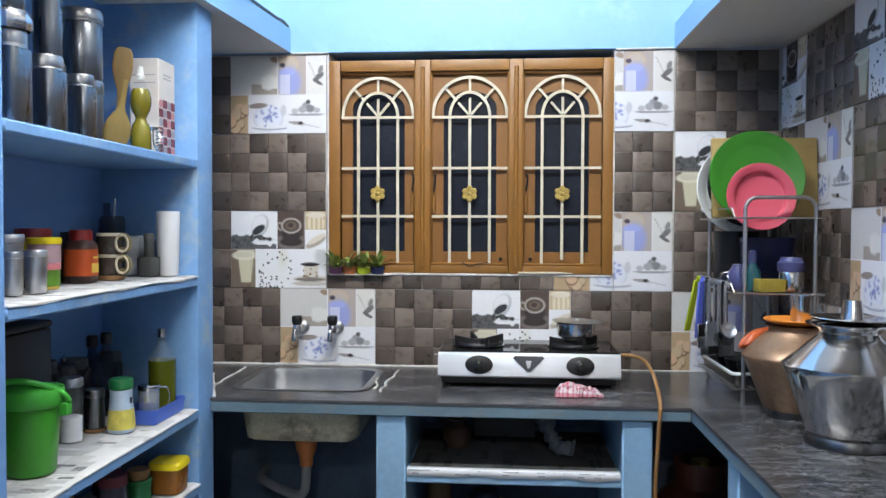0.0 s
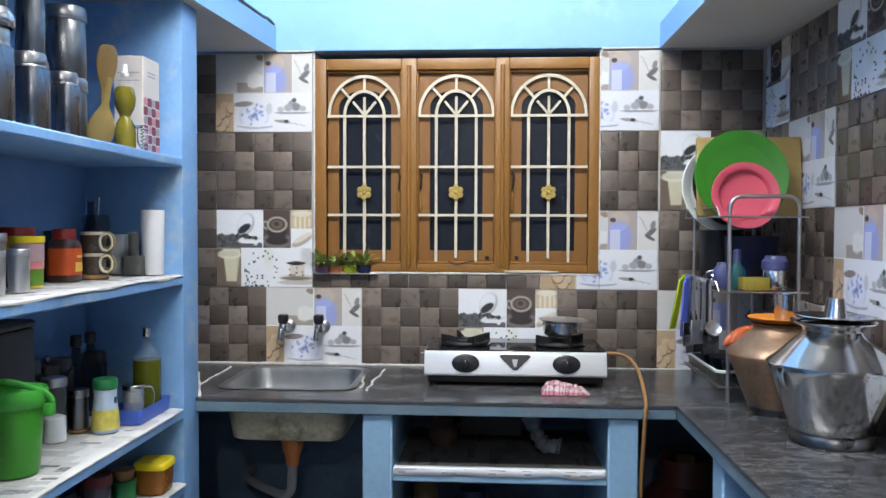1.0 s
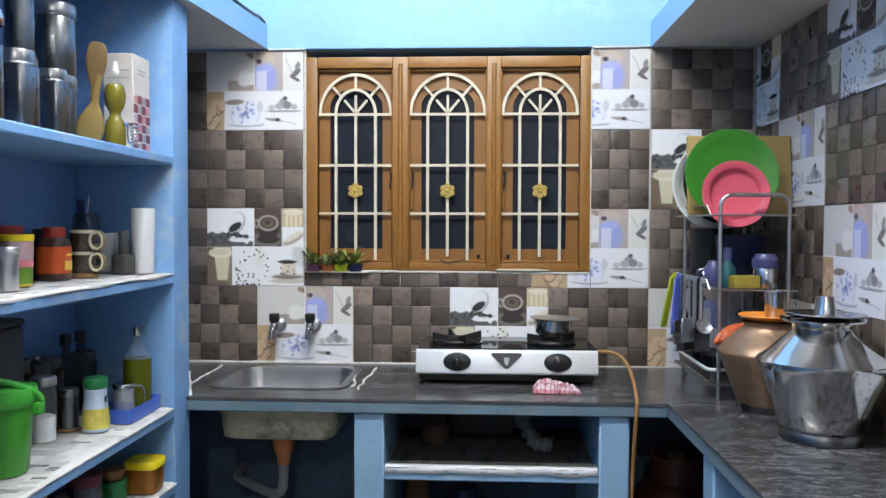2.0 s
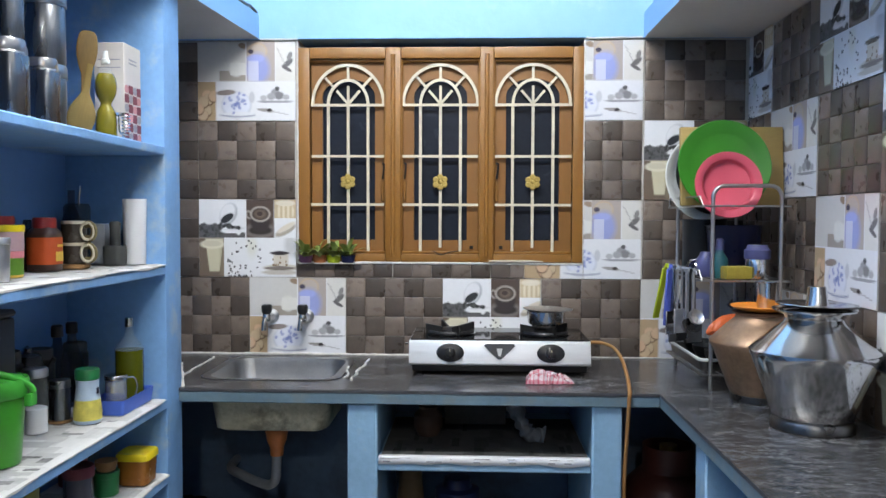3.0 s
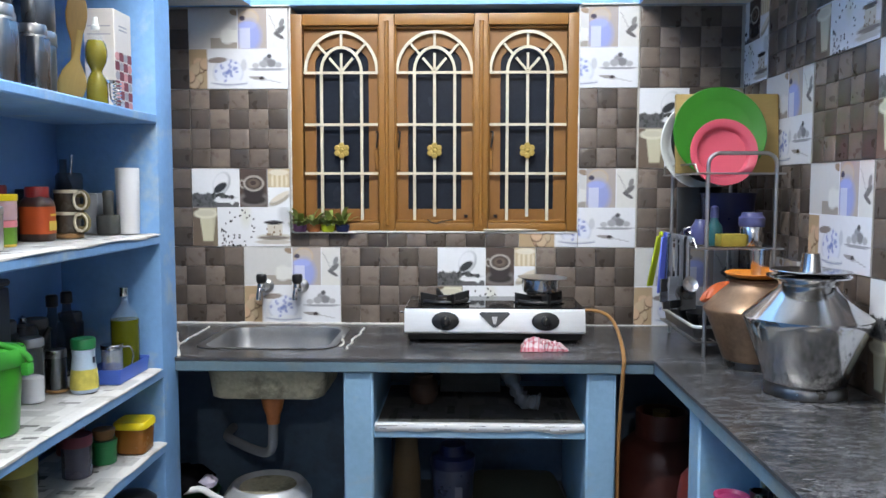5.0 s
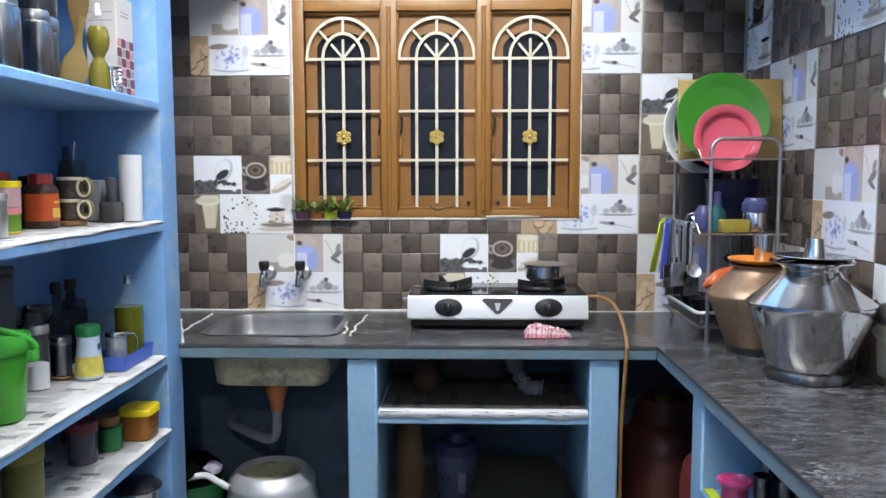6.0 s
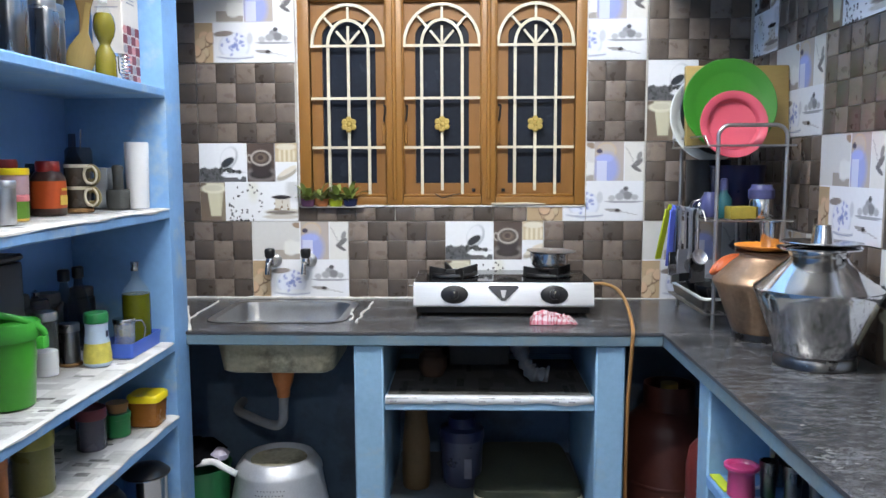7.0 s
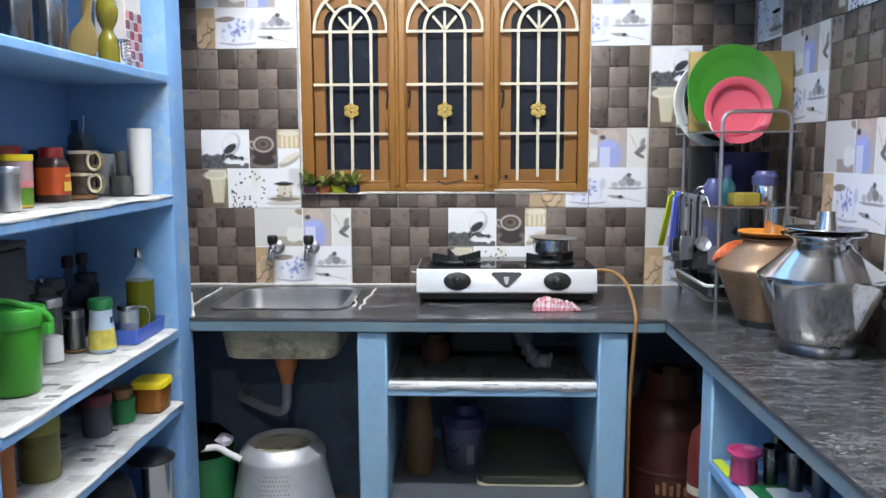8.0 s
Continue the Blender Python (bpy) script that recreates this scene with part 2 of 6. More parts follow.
# unseen wall, pale so that it throws light back into the room
structure("wall_front", box(SHELF_BACK, RIGHT + 0.010, -3.4, -3.25, 0, TOP), SOFFIT, "unseen wall opposite the window, kept pale to bounce light")

bm = slab([(SHELF_BACK, -3.25), (-0.70, -3.25), (-0.690, 2.1), (-0.604, BACK - 0.006), (SHELF_BACK, BACK - 0.006)], 2.06, 2.15)
for f in bm.faces:
    f.material_index = 1 if abs(f.normal.z) < 0.5 else 0
loft_left = structure("loft_left", bm, [SOFFIT, UPPER], "concrete loft slab, pale underside and blue edge")
bm = slab([(0.852, -3.25), (0.851, 2.1), (0.849, BACK - 0.006), (RIGHT + 0.010, BACK - 0.006), (RIGHT + 0.010, -3.25)], 2.056, 2.15)
for f in bm.faces:
    f.material_index = 1 if abs(f.normal.z) < 0.5 else 0
loft_right = structure("loft_right", bm, [SOFFIT, UPPER], "concrete loft slab, pale underside and blue edge")

# pillars and shelves of the left shelf wall
structure("pillar_far", box(SHELF_BACK, FRONT_X, 2.393, 2.515, 0, 2.06, 0.006, seg=2), WORN, "blue painted masonry pillar, chipped beside the counter")
structure("pillar_near", box(SHELF_BACK, FRONT_X, 1.32, 1.467, 0, 2.06, 0.006, seg=2), BLUE, "blue painted masonry pillar of the shelf wall")
structure("wall_infill", box(SHELF_BACK, FRONT_X, -3.25, 1.32, 0, 2.06), BLUE, "plain blue wall beside the shelves")
SHELF_Z = {1: 1.589, 2: 1.236, 3: 0.834, 4: 0.606, 5: 0.250}
for k, z in SHELF_Z.items():
    bm = box(SHELF_BACK, FRONT_X + 0.002, 1.467, 2.393, z - 0.026, z, 0.004)
    for v in bm.verts:
        v.co.z += 0.004 * noise.noise(v.co * 3)
    structure(f"wall_shelf_{k}", bm, WORN, "blue painted concrete shelf of the shelf wall")

# ---- counter ----
SB = 0.240                               # top of the base between the piers
sink_hole = rounded(-0.672, -0.242, 2.625, 3.01, 0.06)
bm = slab([(SHELF_BACK, 2.517), (FRONT_X, 2.517), (FRONT_X, 2.484), (0.785, 2.482), (0.785, 0.45), (RIGHT + 0.008, 0.45), (RIGHT + 0.008, BACK + 0.008), (SHELF_BACK, BACK + 0.008)], 0.8405, 0.850, [sink_hole])
for f in bm.faces:
    f.material_index = 1 if abs(f.normal.z) < 0.5 else 0
worktop = structure("counter_top", bm, [GRANITE, GRANITE_EDGE], "grey granite worktop in an L shape", sharp=20)
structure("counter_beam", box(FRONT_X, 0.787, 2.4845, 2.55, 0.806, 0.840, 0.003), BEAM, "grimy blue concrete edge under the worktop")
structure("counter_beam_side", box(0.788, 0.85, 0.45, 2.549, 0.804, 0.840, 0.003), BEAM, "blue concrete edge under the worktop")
structure("counter_deck", box(-0.171, 0.66, 2.551, BACK + 0.01, 0.806, 0.840), DEEP, "underside of the worktop, shade in its colour")
structure("counter_deck_side", slab([(0.851, 2.551), (0.851, 0.45), (RIGHT + 0.01, 0.45), (RIGHT + 0.01, BACK + 0.01), (0.662, BACK + 0.01), (0.662, 2.551)], 0.806, 0.840), DEEP, "underside of the worktop, shade in its colour")
structure("counter_pier_1", box(-0.172, -0.079, 2.497, BACK + 0.01, 0, 0.805, 0.006), PIER, "blue painted masonry pier under the worktop")
structure("counter_pier_2", box(0.584, 0.675, 2.497, BACK + 0.01, 0, 0.805, 0.006), PIER, "blue painted masonry pier under the worktop")
structure("counter_pier_3", box(0.799, RIGHT + 0.01, 2.050, 2.140, 0, 0.803, 0.005), PIER, "blue painted masonry pier under the side worktop")
structure("counter_pier_4", box(0.799, RIGHT + 0.01, 0.6, 0.70, 0, 0.803, 0.005), PIER, "blue painted masonry pier under the side worktop")
structure("counter_shelf", box(-0.079, 0.584, 2.502, BACK + 0.01, 0.594, 0.632, 0.004), PIER, "blue concrete shelf between the piers")
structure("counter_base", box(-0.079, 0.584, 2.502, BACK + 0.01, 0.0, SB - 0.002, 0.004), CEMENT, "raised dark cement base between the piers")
structure("counter_shelf_side", box(0.797, RIGHT + 0.01, 0.70, 2.050, 0.545, 0.575, 0.004), WORN, "blue concrete shelf under the side worktop")
structure("wall_under", box(SHELF_BACK, RIGHT, BACK + 0.0, BACK + 0.0095, 0, 0.806), DEEP, "blue wall under the worktop, shade in its colour")

# ---- tube lamp on the ceiling ----
lamp = thing("tube_lamp", "white fluorescent tube lamp on the ceiling", "lamp", (0.02, 1.45, TOP))
# batten made wide to hold the tube's light off the ceiling
part("shield_batten", box(-0.62, 0.62, -0.08, 0.08, -0.035, 0, 0.004), CREAM, lamp)
part("holder", box(-0.60, -0.58, -0.015, 0.015, -0.085, -0.035, 0.003), CREAM, lamp)
part("holder", box(0.58, 0.60, -0.015, 0.015, -0.085, -0.035, 0.003), CREAM, lamp)
part("lit_tube", tube([(-0.58, 0, -0.07), (0.58, 0, -0.07)], 0.014, 12), glow("lamp_glow", (0.95, 0.985, 1.02), TUBE_POWER), lamp, "glowing white tube")

# unseen second lamp, hung here to fill the low front faces with light
bulb = thing("fill_bulb", "unseen round white lamp in the room behind, added as fill", "lamp", (0.30, -1.50, TOP))
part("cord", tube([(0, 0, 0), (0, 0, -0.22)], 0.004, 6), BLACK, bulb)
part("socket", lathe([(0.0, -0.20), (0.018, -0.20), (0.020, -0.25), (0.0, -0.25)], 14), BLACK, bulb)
part("lit_globe", lathe([(0.02, -0.25), (0.045, -0.275), (0.060, -0.315), (0.045, -0.355), (0.0, -0.375)], 20), glow("globe_glow", (1.0, 0.985, 0.96), FILL_POWER), bulb, "glowing white globe")

# ---- window ----
window = tagged(new("window_1"), "brown wooden three-light window with cream iron grilles", "window", kind="structure")
FY0, FY1 = BACK - 0.004, BACK + 0.085
SASH = [(-0.411, -0.122), (-0.062, 0.238), (0.291, 0.589)]
for name, x0, x1 in (("jamb", WX0, SASH[0][0]), ("mullion", SASH[0][1], SASH[1][0]), ("mullion", SASH[1][1], SASH[2][0]), ("jamb", SASH[2][1], WX1)):
    bm = box(x0, x1, FY0, FY1, 1.212, 2.028, 0.006, seg=2)
    if name == "mullion":
        box(x0 - 0.006, x1 + 0.006, FY0 + 0.012, FY1, 1.25, 1.985, 0.004, bm=bm)
        xm = (x0 + x1) / 2
        tube([(xm, FY0, 1.235), (xm, FY0, 2.0)], 0.009, 10, bm=bm)
    else:
        box(x0, x1, FY0 + 0.012, FY1, 1.212, 2.02, bm=bm)
    part(name, bm, WOOD, window)
for x0, x1 in SASH:
    bm = box(x0, x1, FY0 + 0.001, FY1, 1.985, 2.028, 0.005, seg=2)
    box(x0, x1, FY0 + 0.016, FY1, 1.974, 1.986, 0.004, bm=bm)
    part("head", bm, WOOD, window)
    bm = box(x0, x1, FY0 + 0.001, FY1, 1.212, 1.243, 0.005, seg=2)
    box(x0, x1, FY0 + 0.014, FY1, 1.242, 1.253, 0.004, bm=bm)
    part("sill", bm, WOOD, window)


def arch_line(cx, cz, rx, rz, y, n=20):
    return [(cx + rx * math.cos(math.pi * i / n), y, cz + rz * math.sin(math.pi * i / n)) for i in range(n + 1)]


def flat_bar(pts, w, bm, thick=0.006):
    """A flat bar that lies in the window's plane."""
    pts = [Vector(p) for p in pts]
    rows = []
    for i, p in enumerate(pts):
        d = (pts[min(i + 1, len(pts) - 1)] - pts[max(i - 1, 0)]).normalized()
        s = Vector((-d.z, 0, d.x)) * (w / 2)
        t = Vector((0, thick / 2, 0))
        rows.append([bm.verts.new(p + s - t), bm.verts.new(p - s - t), bm.verts.new(p - s + t), bm.verts.new(p + s + t)])
    for a, b in zip(rows, rows[1:]):
        for k in range(4):
            bm.faces.new((a[k], a[(k + 1) % 4], b[(k + 1) % 4], b[k]))
    bm.faces.new(rows[0])
    bm.faces.new(rows[-1][::-1])
    return bm


GY = BACK + 0.018
for si, (x0, x1) in enumerate(SASH):
    xm = (x0 + x1) / 2
    hw = (x1 - x0) / 2
    # shutter: a board with an arched opening and dark glass behind it
    sy = BACK + 0.032
    outer = [(x0, 1.25), (x1, 1.25), (x1, 1.98), (x0, 1.98)]
    ow = 0.102
    hole = [(xm - ow, 1.295), (xm + ow, 1.295)] + [(xm + ow * math.cos(math.pi * i / 14), 1.848 + 0.065 * math.sin(math.pi * i / 14)) for i in range(15)]
    bm = slab(outer, 0, 0.022, [hole])
    bm.transform(Matrix(((1, 0, 0, 0), (0, 0, -1, sy + 0.022), (0, 1, 0, 0), (0, 0, 0, 1))))
    shutter = part("shutter", bm, WOOD_DULL, window)
    pane = part("pane", box(xm - ow - 0.006, xm + ow + 0.006, sy + 0.012, sy + 0.016, 1.288, 1.92), NIGHT_GLASS, shutter, "dark glass against the night")
    hx = x1 - 0.012 if si == 0 else x0 + 0.012
    bm = tube(bend([(hx, sy - 0.002, 1.59), (hx + 0.006, sy - 0.02, 1.585), (hx + 0.004, sy - 0.02, 1.555), (hx, sy - 0.012, 1.53)]), 0.004, 6)
    part("latch", bm, IRON, shutter, "dark metal latch")
    bm = box(hx - 0.006, hx + 0.006, sy - 0.012, sy, 1.445, 1.52, 0.003)
    part("handle", bm, WOOD, shutter)
    bm = tube([(x0 + 0.03 if si != 1 else x1 - 0.03, sy - 0.01, 1.262), (x0 + 0.03 if si != 1 else x1 - 0.03, sy - 0.01, 1.274)], 0.007, 8)
    part("bolt", bm, IRON, shutter, "small dark bolt")
    # grille
    for k, bx in enumerate((xm - 0.0765, xm, xm + 0.0765)):
        bm = flat_bar([(bx, GY, 1.247 + (0.02 if k == 1 and si else 0)), (bx, GY, 1.811)], 0.0105, bmesh.new(), 0.010)
        part("grille_bar", bm, CREAM, window, "cream painted iron bar")
    for bz in (1.811, 1.616, 1.431):
        bm = flat_bar([(x0 + 0.001, GY - 0.004, bz), (x1 - 0.001, GY - 0.004, bz)], 0.0095, bmesh.new(), 0.006)
        part("grille_rail", bm, CREAM, window, "cream painted iron rail")
    part("grille_arch", flat_bar(arch_line(xm, 1.813, hw - 0.008, 0.150, GY - 0.002, 26), 0.011, bmesh.new(), 0.009), CREAM, window, "cream painted iron arch")
    part("grille_arch", flat_bar(arch_line(xm, 1.813, 0.0765, 0.093, GY - 0.002, 20), 0.0105, bmesh.new(), 0.009), CREAM, window, "cream painted iron arch")
    for a in (48, 90, 132):
        ca, sa = math.cos(radians(a)), math.sin(radians(a))
        part("grille_spoke", flat_bar([(xm, GY, 1.815), (xm + 0.066 * ca, GY, 1.815 + 0.066 * sa * 1.05)], 0.009, bmesh.new(), 0.007), CREAM, window)
        part("grille_spoke", flat_bar([(xm + 0.086 * ca, GY, 1.815 + 0.090 * sa), (xm + 0.138 * ca, GY, 1.815 + 0.142 * sa)], 0.009, bmesh.new(), 0.007), CREAM, window)
    # gilt flower
    bm = bmesh.new()
    for k in range(6):
        a = radians(60 * k + 30)
        petal = lathe([(0, -0.003), (0.0095, -0.002), (0.0120, 0.001), (0.007, 0.004), (0, 0.003)], 10, squash=1.0)
        join(bm, petal, Matrix.Translation((0.019 * math.cos(a), 0.019 * math.sin(a), 0)))
    join(bm, lathe([(0.009, -0.002), (0.009, 0.004), (0.004, 0.008), (0, 0.009)], 12))
    bm.transform(Matrix.Translation((xm, GY - 0.010, 1.518)) @ pose(0, 0, 0, 90, 0, 0))
    part("flower", bm, BRASS, window, "gilt iron flower boss")
CHIP = mat("chipped_stone", (0.145, 0.142, 0.14), 0.8, 0, 0.5, 60, 0.5, 150)
CAULK = mat("crusty_white_sealant", (0.62, 0.60, 0.56), 0.8, 0, 0.3, 40, 0.6, 120)


def crust(name, a, b, r, label, n=60, lean=0.6, bend_=0.0):
    """An uneven bead of sealant."""
    a, b = Vector(a), Vector(b)
    pts = [a.lerp(b, i / n) for i in range(n + 1)]
    if bend_:
        pts = [p + Vector((bend_ * noise.noise(p * 17), bend_ * noise.noise(p * 19 + Vector((5, 0, 0))), 0)) for p in pts]
    rad = [r * (0.55 + lean * abs(noise.noise(p * 23)) + 0.35 * random.random()) for p in pts]
    bm = tube(pts, rad, 6)
    return tagged(put(name, bm, CAULK), label, "sealant", kind="structure")


crust("trim_window_sill", (WX0 + 0.01, BACK - 0.001, 1.209), (WX1 - 0.01, BACK - 0.001, 1.206), 0.0045, "crusty white mortar line below the window")
crust("trim_window_side", (WX0 - 0.001, BACK - 0.002, 1.22), (WX0 - 0.001, BACK - 0.002, 2.05), 0.004, "rough white mortar line beside the window")
crust("trim_window_side_2", (WX1 + 0.001, BACK - 0.002, 1.22), (WX1 + 0.001, BACK - 0.002, 2.05), 0.003, "rough white mortar line beside the window")
crust("trim_counter", (-0.99, BACK - 0.004, 0.853), (0.0, BACK - 0.004, 0.853), 0.006, "uneven white sealant along the worktop")
crust("trim_counter_2", (0.0, BACK - 0.003, 0.852), (1.2, BACK - 0.003, 0.852), 0.003, "thin sealant along the worktop")
crust("trim_sink", (-0.752, 2.63, 0.851), (-0.765, 3.02, 0.851), 0.0035, "white sealant line beside the sink", 60, 1.0, 0.008)
crust("trim_sink_2", (-0.185, 2.625, 0.851), (-0.172, 3.01, 0.851), 0.0035, "crumbling white sealant line beside the sink", 60, 1.5, 0.010)
crust("trim_sink_3", (-0.205, 2.66, 0.851), (-0.222, 2.86, 0.851), 0.004, "crumbling white sealant line beside the sink", 40, 1.6, 0.014)
crust("trim_pillar", (FRONT_X + 0.001, 2.512, 0.810), (FRONT_X + 0.001, 2.513, 0.925), 0.0050, "whitish cement smear on the pillar beside the counter", 24, 1.6, 0.008)
crust("trim_tile_top", (WX1 + 0.005, BACK - 0.007, 2.056), (0.845, BACK - 0.007, 2.058), 0.004, "white mortar edge above the tiles")
crust("trim_tile_top_2", (-0.60, BACK - 0.007, 2.057), (WX0, BACK - 0.007, 2.057), 0.004, "white mortar edge above the tiles")

scuff = random.Random(21)
scuffs = [(scuff.gauss(0.822, 0.022), scuff.gauss(1.445, 0.028), scuff.uniform(0.005, 0.020), scuff.uniform(-70, 70)) for _ in range(14)]
scuffs += [(scuff.uniform(0.83, 1.15), scuff.uniform(1.25, 2.35), scuff.uniform(0.004, 0.014), scuff.uniform(-20, 20)) for _ in range(16)]
for k, (x, y, l, a) in enumerate((max(0.795, q[0]), *q[1:]) for q in scuffs):
    ring = []
    for i in range(14):
        t_ = math.pi * i / 7
        wob_ = 1 + 0.9 * noise.noise(Vector((k * 3.1, i * 0.9, 0)))
        ring.append((l * 0.5 * math.cos(t_) * wob_, l * 0.16 * math.sin(t_) * wob_))
    bm = slab(ring, -0.0020, 0.0008)
    bm.transform(pose(x, y, 0.850, 0, 0, a))
    tagged(put(f"trim_chip_{k + 1}", bm, CHIP), "pale scuffed chip in the granite worktop", "chip", kind="structure")

# ---- sink and taps ----
UNDER = mat("stained_white_enamel", (0.50, 0.46, 0.33), 0.6, 0, 0.4, 9, 0.2, 50, stain=((0.13, 0.12, 0.09), 8, 0.47, 0.75))
RUST = mat("rusty_orange_plastic", (0.42, 0.14, 0.04), 0.5, 0, 0.25, 14, 0.2, 60)
PIPE = mat("grey_pvc_pipe", (0.22, 0.23, 0.25), 0.5, 0, 0.15, 12)
sink = thing("kitchen_sink", "worn steel sink set into the granite worktop", "sink", (-0.455, 2.82, 0.85))


def loop_bowl(levels, n=6):
    """A bowl through rounded rectangles: (half width, half depth, corner, z) from the rim down."""
    bm = bmesh.new()
    rings = []
    for hw, hd, r, z in levels:
        rings.append([bm.verts.new((x, y, z)) for x, y in rounded(-hw, hw, -hd, hd, r, n)])
    for a, b in zip(rings, rings[1:]):
        for i in range(len(a)):
            j = (i + 1) % len(a)
            bm.faces.new((a[i], b[i], b[j], a[j]))
    bm.faces.new(rings[-1])
    return bm


part("basin", loop_bowl([(0.236, 0.207, 0.07, 0.0025), (0.226, 0.198, 0.065, 0.005), (0.208, 0.185, 0.06, 0.002), (0.202, 0.180, 0.06, -0.02), (0.192, 0.172, 0.06, -0.15), (0.17, 0.15, 0.05, -0.166), (0.05, 0.05, 0.03, -0.170)]), SINK_STEEL, sink, sharp=60)
part("underside", loop_bowl([(0.2115, 0.188, 0.056, -0.03), (0.198, 0.184, 0.06, -0.12), (0.188, 0.178, 0.05, -0.170), (0.172, 0.155, 0.04, -0.180), (0.05, 0.05, 0.03, -0.182)]), UNDER, sink, "stained whitish underside of the sink", sharp=60)
part("drain", lathe([(0.0, -0.164), (0.03, -0.164), (0.034, -0.1655)], 20, at=(-0.004, -0.06, 0)), IRON, sink)
part("waste_cup", lathe([(0.034, -0.181), (0.040, -0.200), (0.034, -0.235), (0.024, -0.262), (0.022, -0.290), (0.0, -0.290)], 20, at=(-0.004, -0.06, 0)), RUST, sink, "rusty orange drain cup")
part("waste_pipe", tube(bend([(-0.004, -0.06, -0.28), (-0.006, -0.06, -0.34), (-0.012, -0.055, -0.380), (-0.04, -0.04, -0.402), (-0.10, 0.0, -0.402), (-0.16, 0.05, -0.398), (-0.215, 0.11, -0.398), (-0.238, 0.19, -0.405), (-0.245, 0.277, -0.410)]), 0.0165, 12), PIPE, sink, "grey plastic waste pipe")


def tap(x):
    t = thing("wall_tap", "chrome wall tap with a dark turn handle", "tap", (x, BACK, 1.0), group="taps over the sink")
    part("flange", turned([(0.027, 0.0), (0.028, 0.004), (0.022, 0.010), (0.014, 0.016)], 20), SINK_STEEL, t)
    part("barrel", tube([(0, -0.010, 0), (0, -0.050, 0.001), (0, -0.082, 0.002)], [0.015, 0.017, 0.016], 14), SINK_STEEL, t)
    part("spout", tube(bend([(0, -0.080, 0.002), (-0.003, -0.098, -0.004), (-0.005, -0.104, -0.022), (-0.006, -0.105, -0.042)]), 0.0095, 12), STEEL, t)
    part("stem", lathe([(0.016, -0.010), (0.018, 0.0), (0.014, 0.016), (0.010, 0.022)], 16, at=(0, -0.082, 0)), STEEL, t)
    part("turn_handle", lathe([(0.0, 0.018), (0.014, 0.018), (0.0185, 0.026), (0.0195, 0.046), (0.016, 0.053), (0, 0.055)], 18, at=(0, -0.082, 0), power=3.0), BLACK, t, "black plastic tap handle")


def turned(profile, seg):
    """A lathed collar whose axis points out of the back wall."""
    bm = lathe([(0, profile[0][1])] + profile + [(0, profile[-1][1])], seg)
    bm.transform(pose(0, 0, 0, 90, 0, 0))
    return bm


tap(-0.560)
tap(-0.424)

# ---- gas stove, pan, cloth, hose ----
stove = thing("gas_stove", "steel two-burner gas stove on the granite worktop", "stove", m=pose(0.306, 2.712, 0.85) @ Matrix.Diagonal((1.003, 1.0, 1.13, 1)))
bm = bmesh.new()
prof = [(0.0, 0.034), (-0.004, 0.040), (0.010, 0.099), (0.018, 0.105), (0.30, 0.105), (0.312, 0.099), (0.312, 0.034)]
la = [bm.verts.new((-0.303, y, z)) for y, z in prof]
lb = [bm.verts.new((0.303, y, z)) for y, z in prof]
for i in range(len(prof)):
    j = (i + 1) % len(prof)
    bm.faces.new((la[i], lb[i], lb[j], la[j]))
bm.faces.new(la)
bm.faces.new(lb[::-1])
bmesh.ops.bevel(bm, geom=[e for e in bm.edges], offset=0.0015, segments=1, affect="EDGES")
part("body", bm, STEEL_PANEL, stove)
part("base", box(-0.295, 0.295, 0.035, 0.30, 0.008, 0.036, 0.003), BLACK, stove, "black base under the steel body")
for fx in (-0.27, 0.27):
    for fy in (0.06, 0.28):
        part("foot", lathe([(0.0, 0.0005), (0.012, 0.0005), (0.014, 0.009), (0.0, 0.009)], 12, at=(fx, fy, 0)), BLACK, stove)
TILT = pose(0, 0, 0, 90 - 12, 0, 0)
for kx in (-0.165, 0.17):
    bz = lathe([(0.0, 0.0), (0.046, 0.0), (0.046, 0.002), (0.040, 0.004), (0, 0.004)], 32, squash=0.60)
    bz.transform(Matrix.Translation((kx, 0.001, 0.071)) @ TILT)
    bezel = part("bezel", bz, BLACK, stove, "black oval bezel")
    kb = lathe([(0.0165, 0.003), (0.016, 0.016), (0.013, 0.018), (0, 0.018)], 20)
    box(-0.003, 0.003, -0.014, 0.014, 0.016, 0.026, 0.001, bm=kb)
    kb.transform(Matrix.Translation((kx, 0.001, 0.071)) @ TILT)
    part("knob", kb, BLACK, bezel, "black plastic knob")
    part("mark", box(kx - 0.0012, kx + 0.0012, -0.0285, -0.0275, 0.079, 0.085), CREAM, bezel)
LOGO = mat("dark_badge", (0.05, 0.05, 0.055), 0.4)
bm = slab([(-0.052, 0.022), (-0.046, 0.028), (0.046, 0.028), (0.052, 0.022), (0.006, -0.018), (-0.006, -0.018)], 0, 0.002)
bm.transform(Matrix.Translation((0.0, 0.001, 0.070)) @ TILT)
badge = part("badge", bm, LOGO, stove, "dark triangular badge")
bm = slab([(-0.010, 0.014), (0.010, 0.014), (0.004, -0.008), (-0.004, -0.008)], 0.002, 0.003)
bm.transform(Matrix.Translation((0.0, 0.001, 0.070)) @ TILT)
part("emblem", bm, STEEL_DULL, badge)
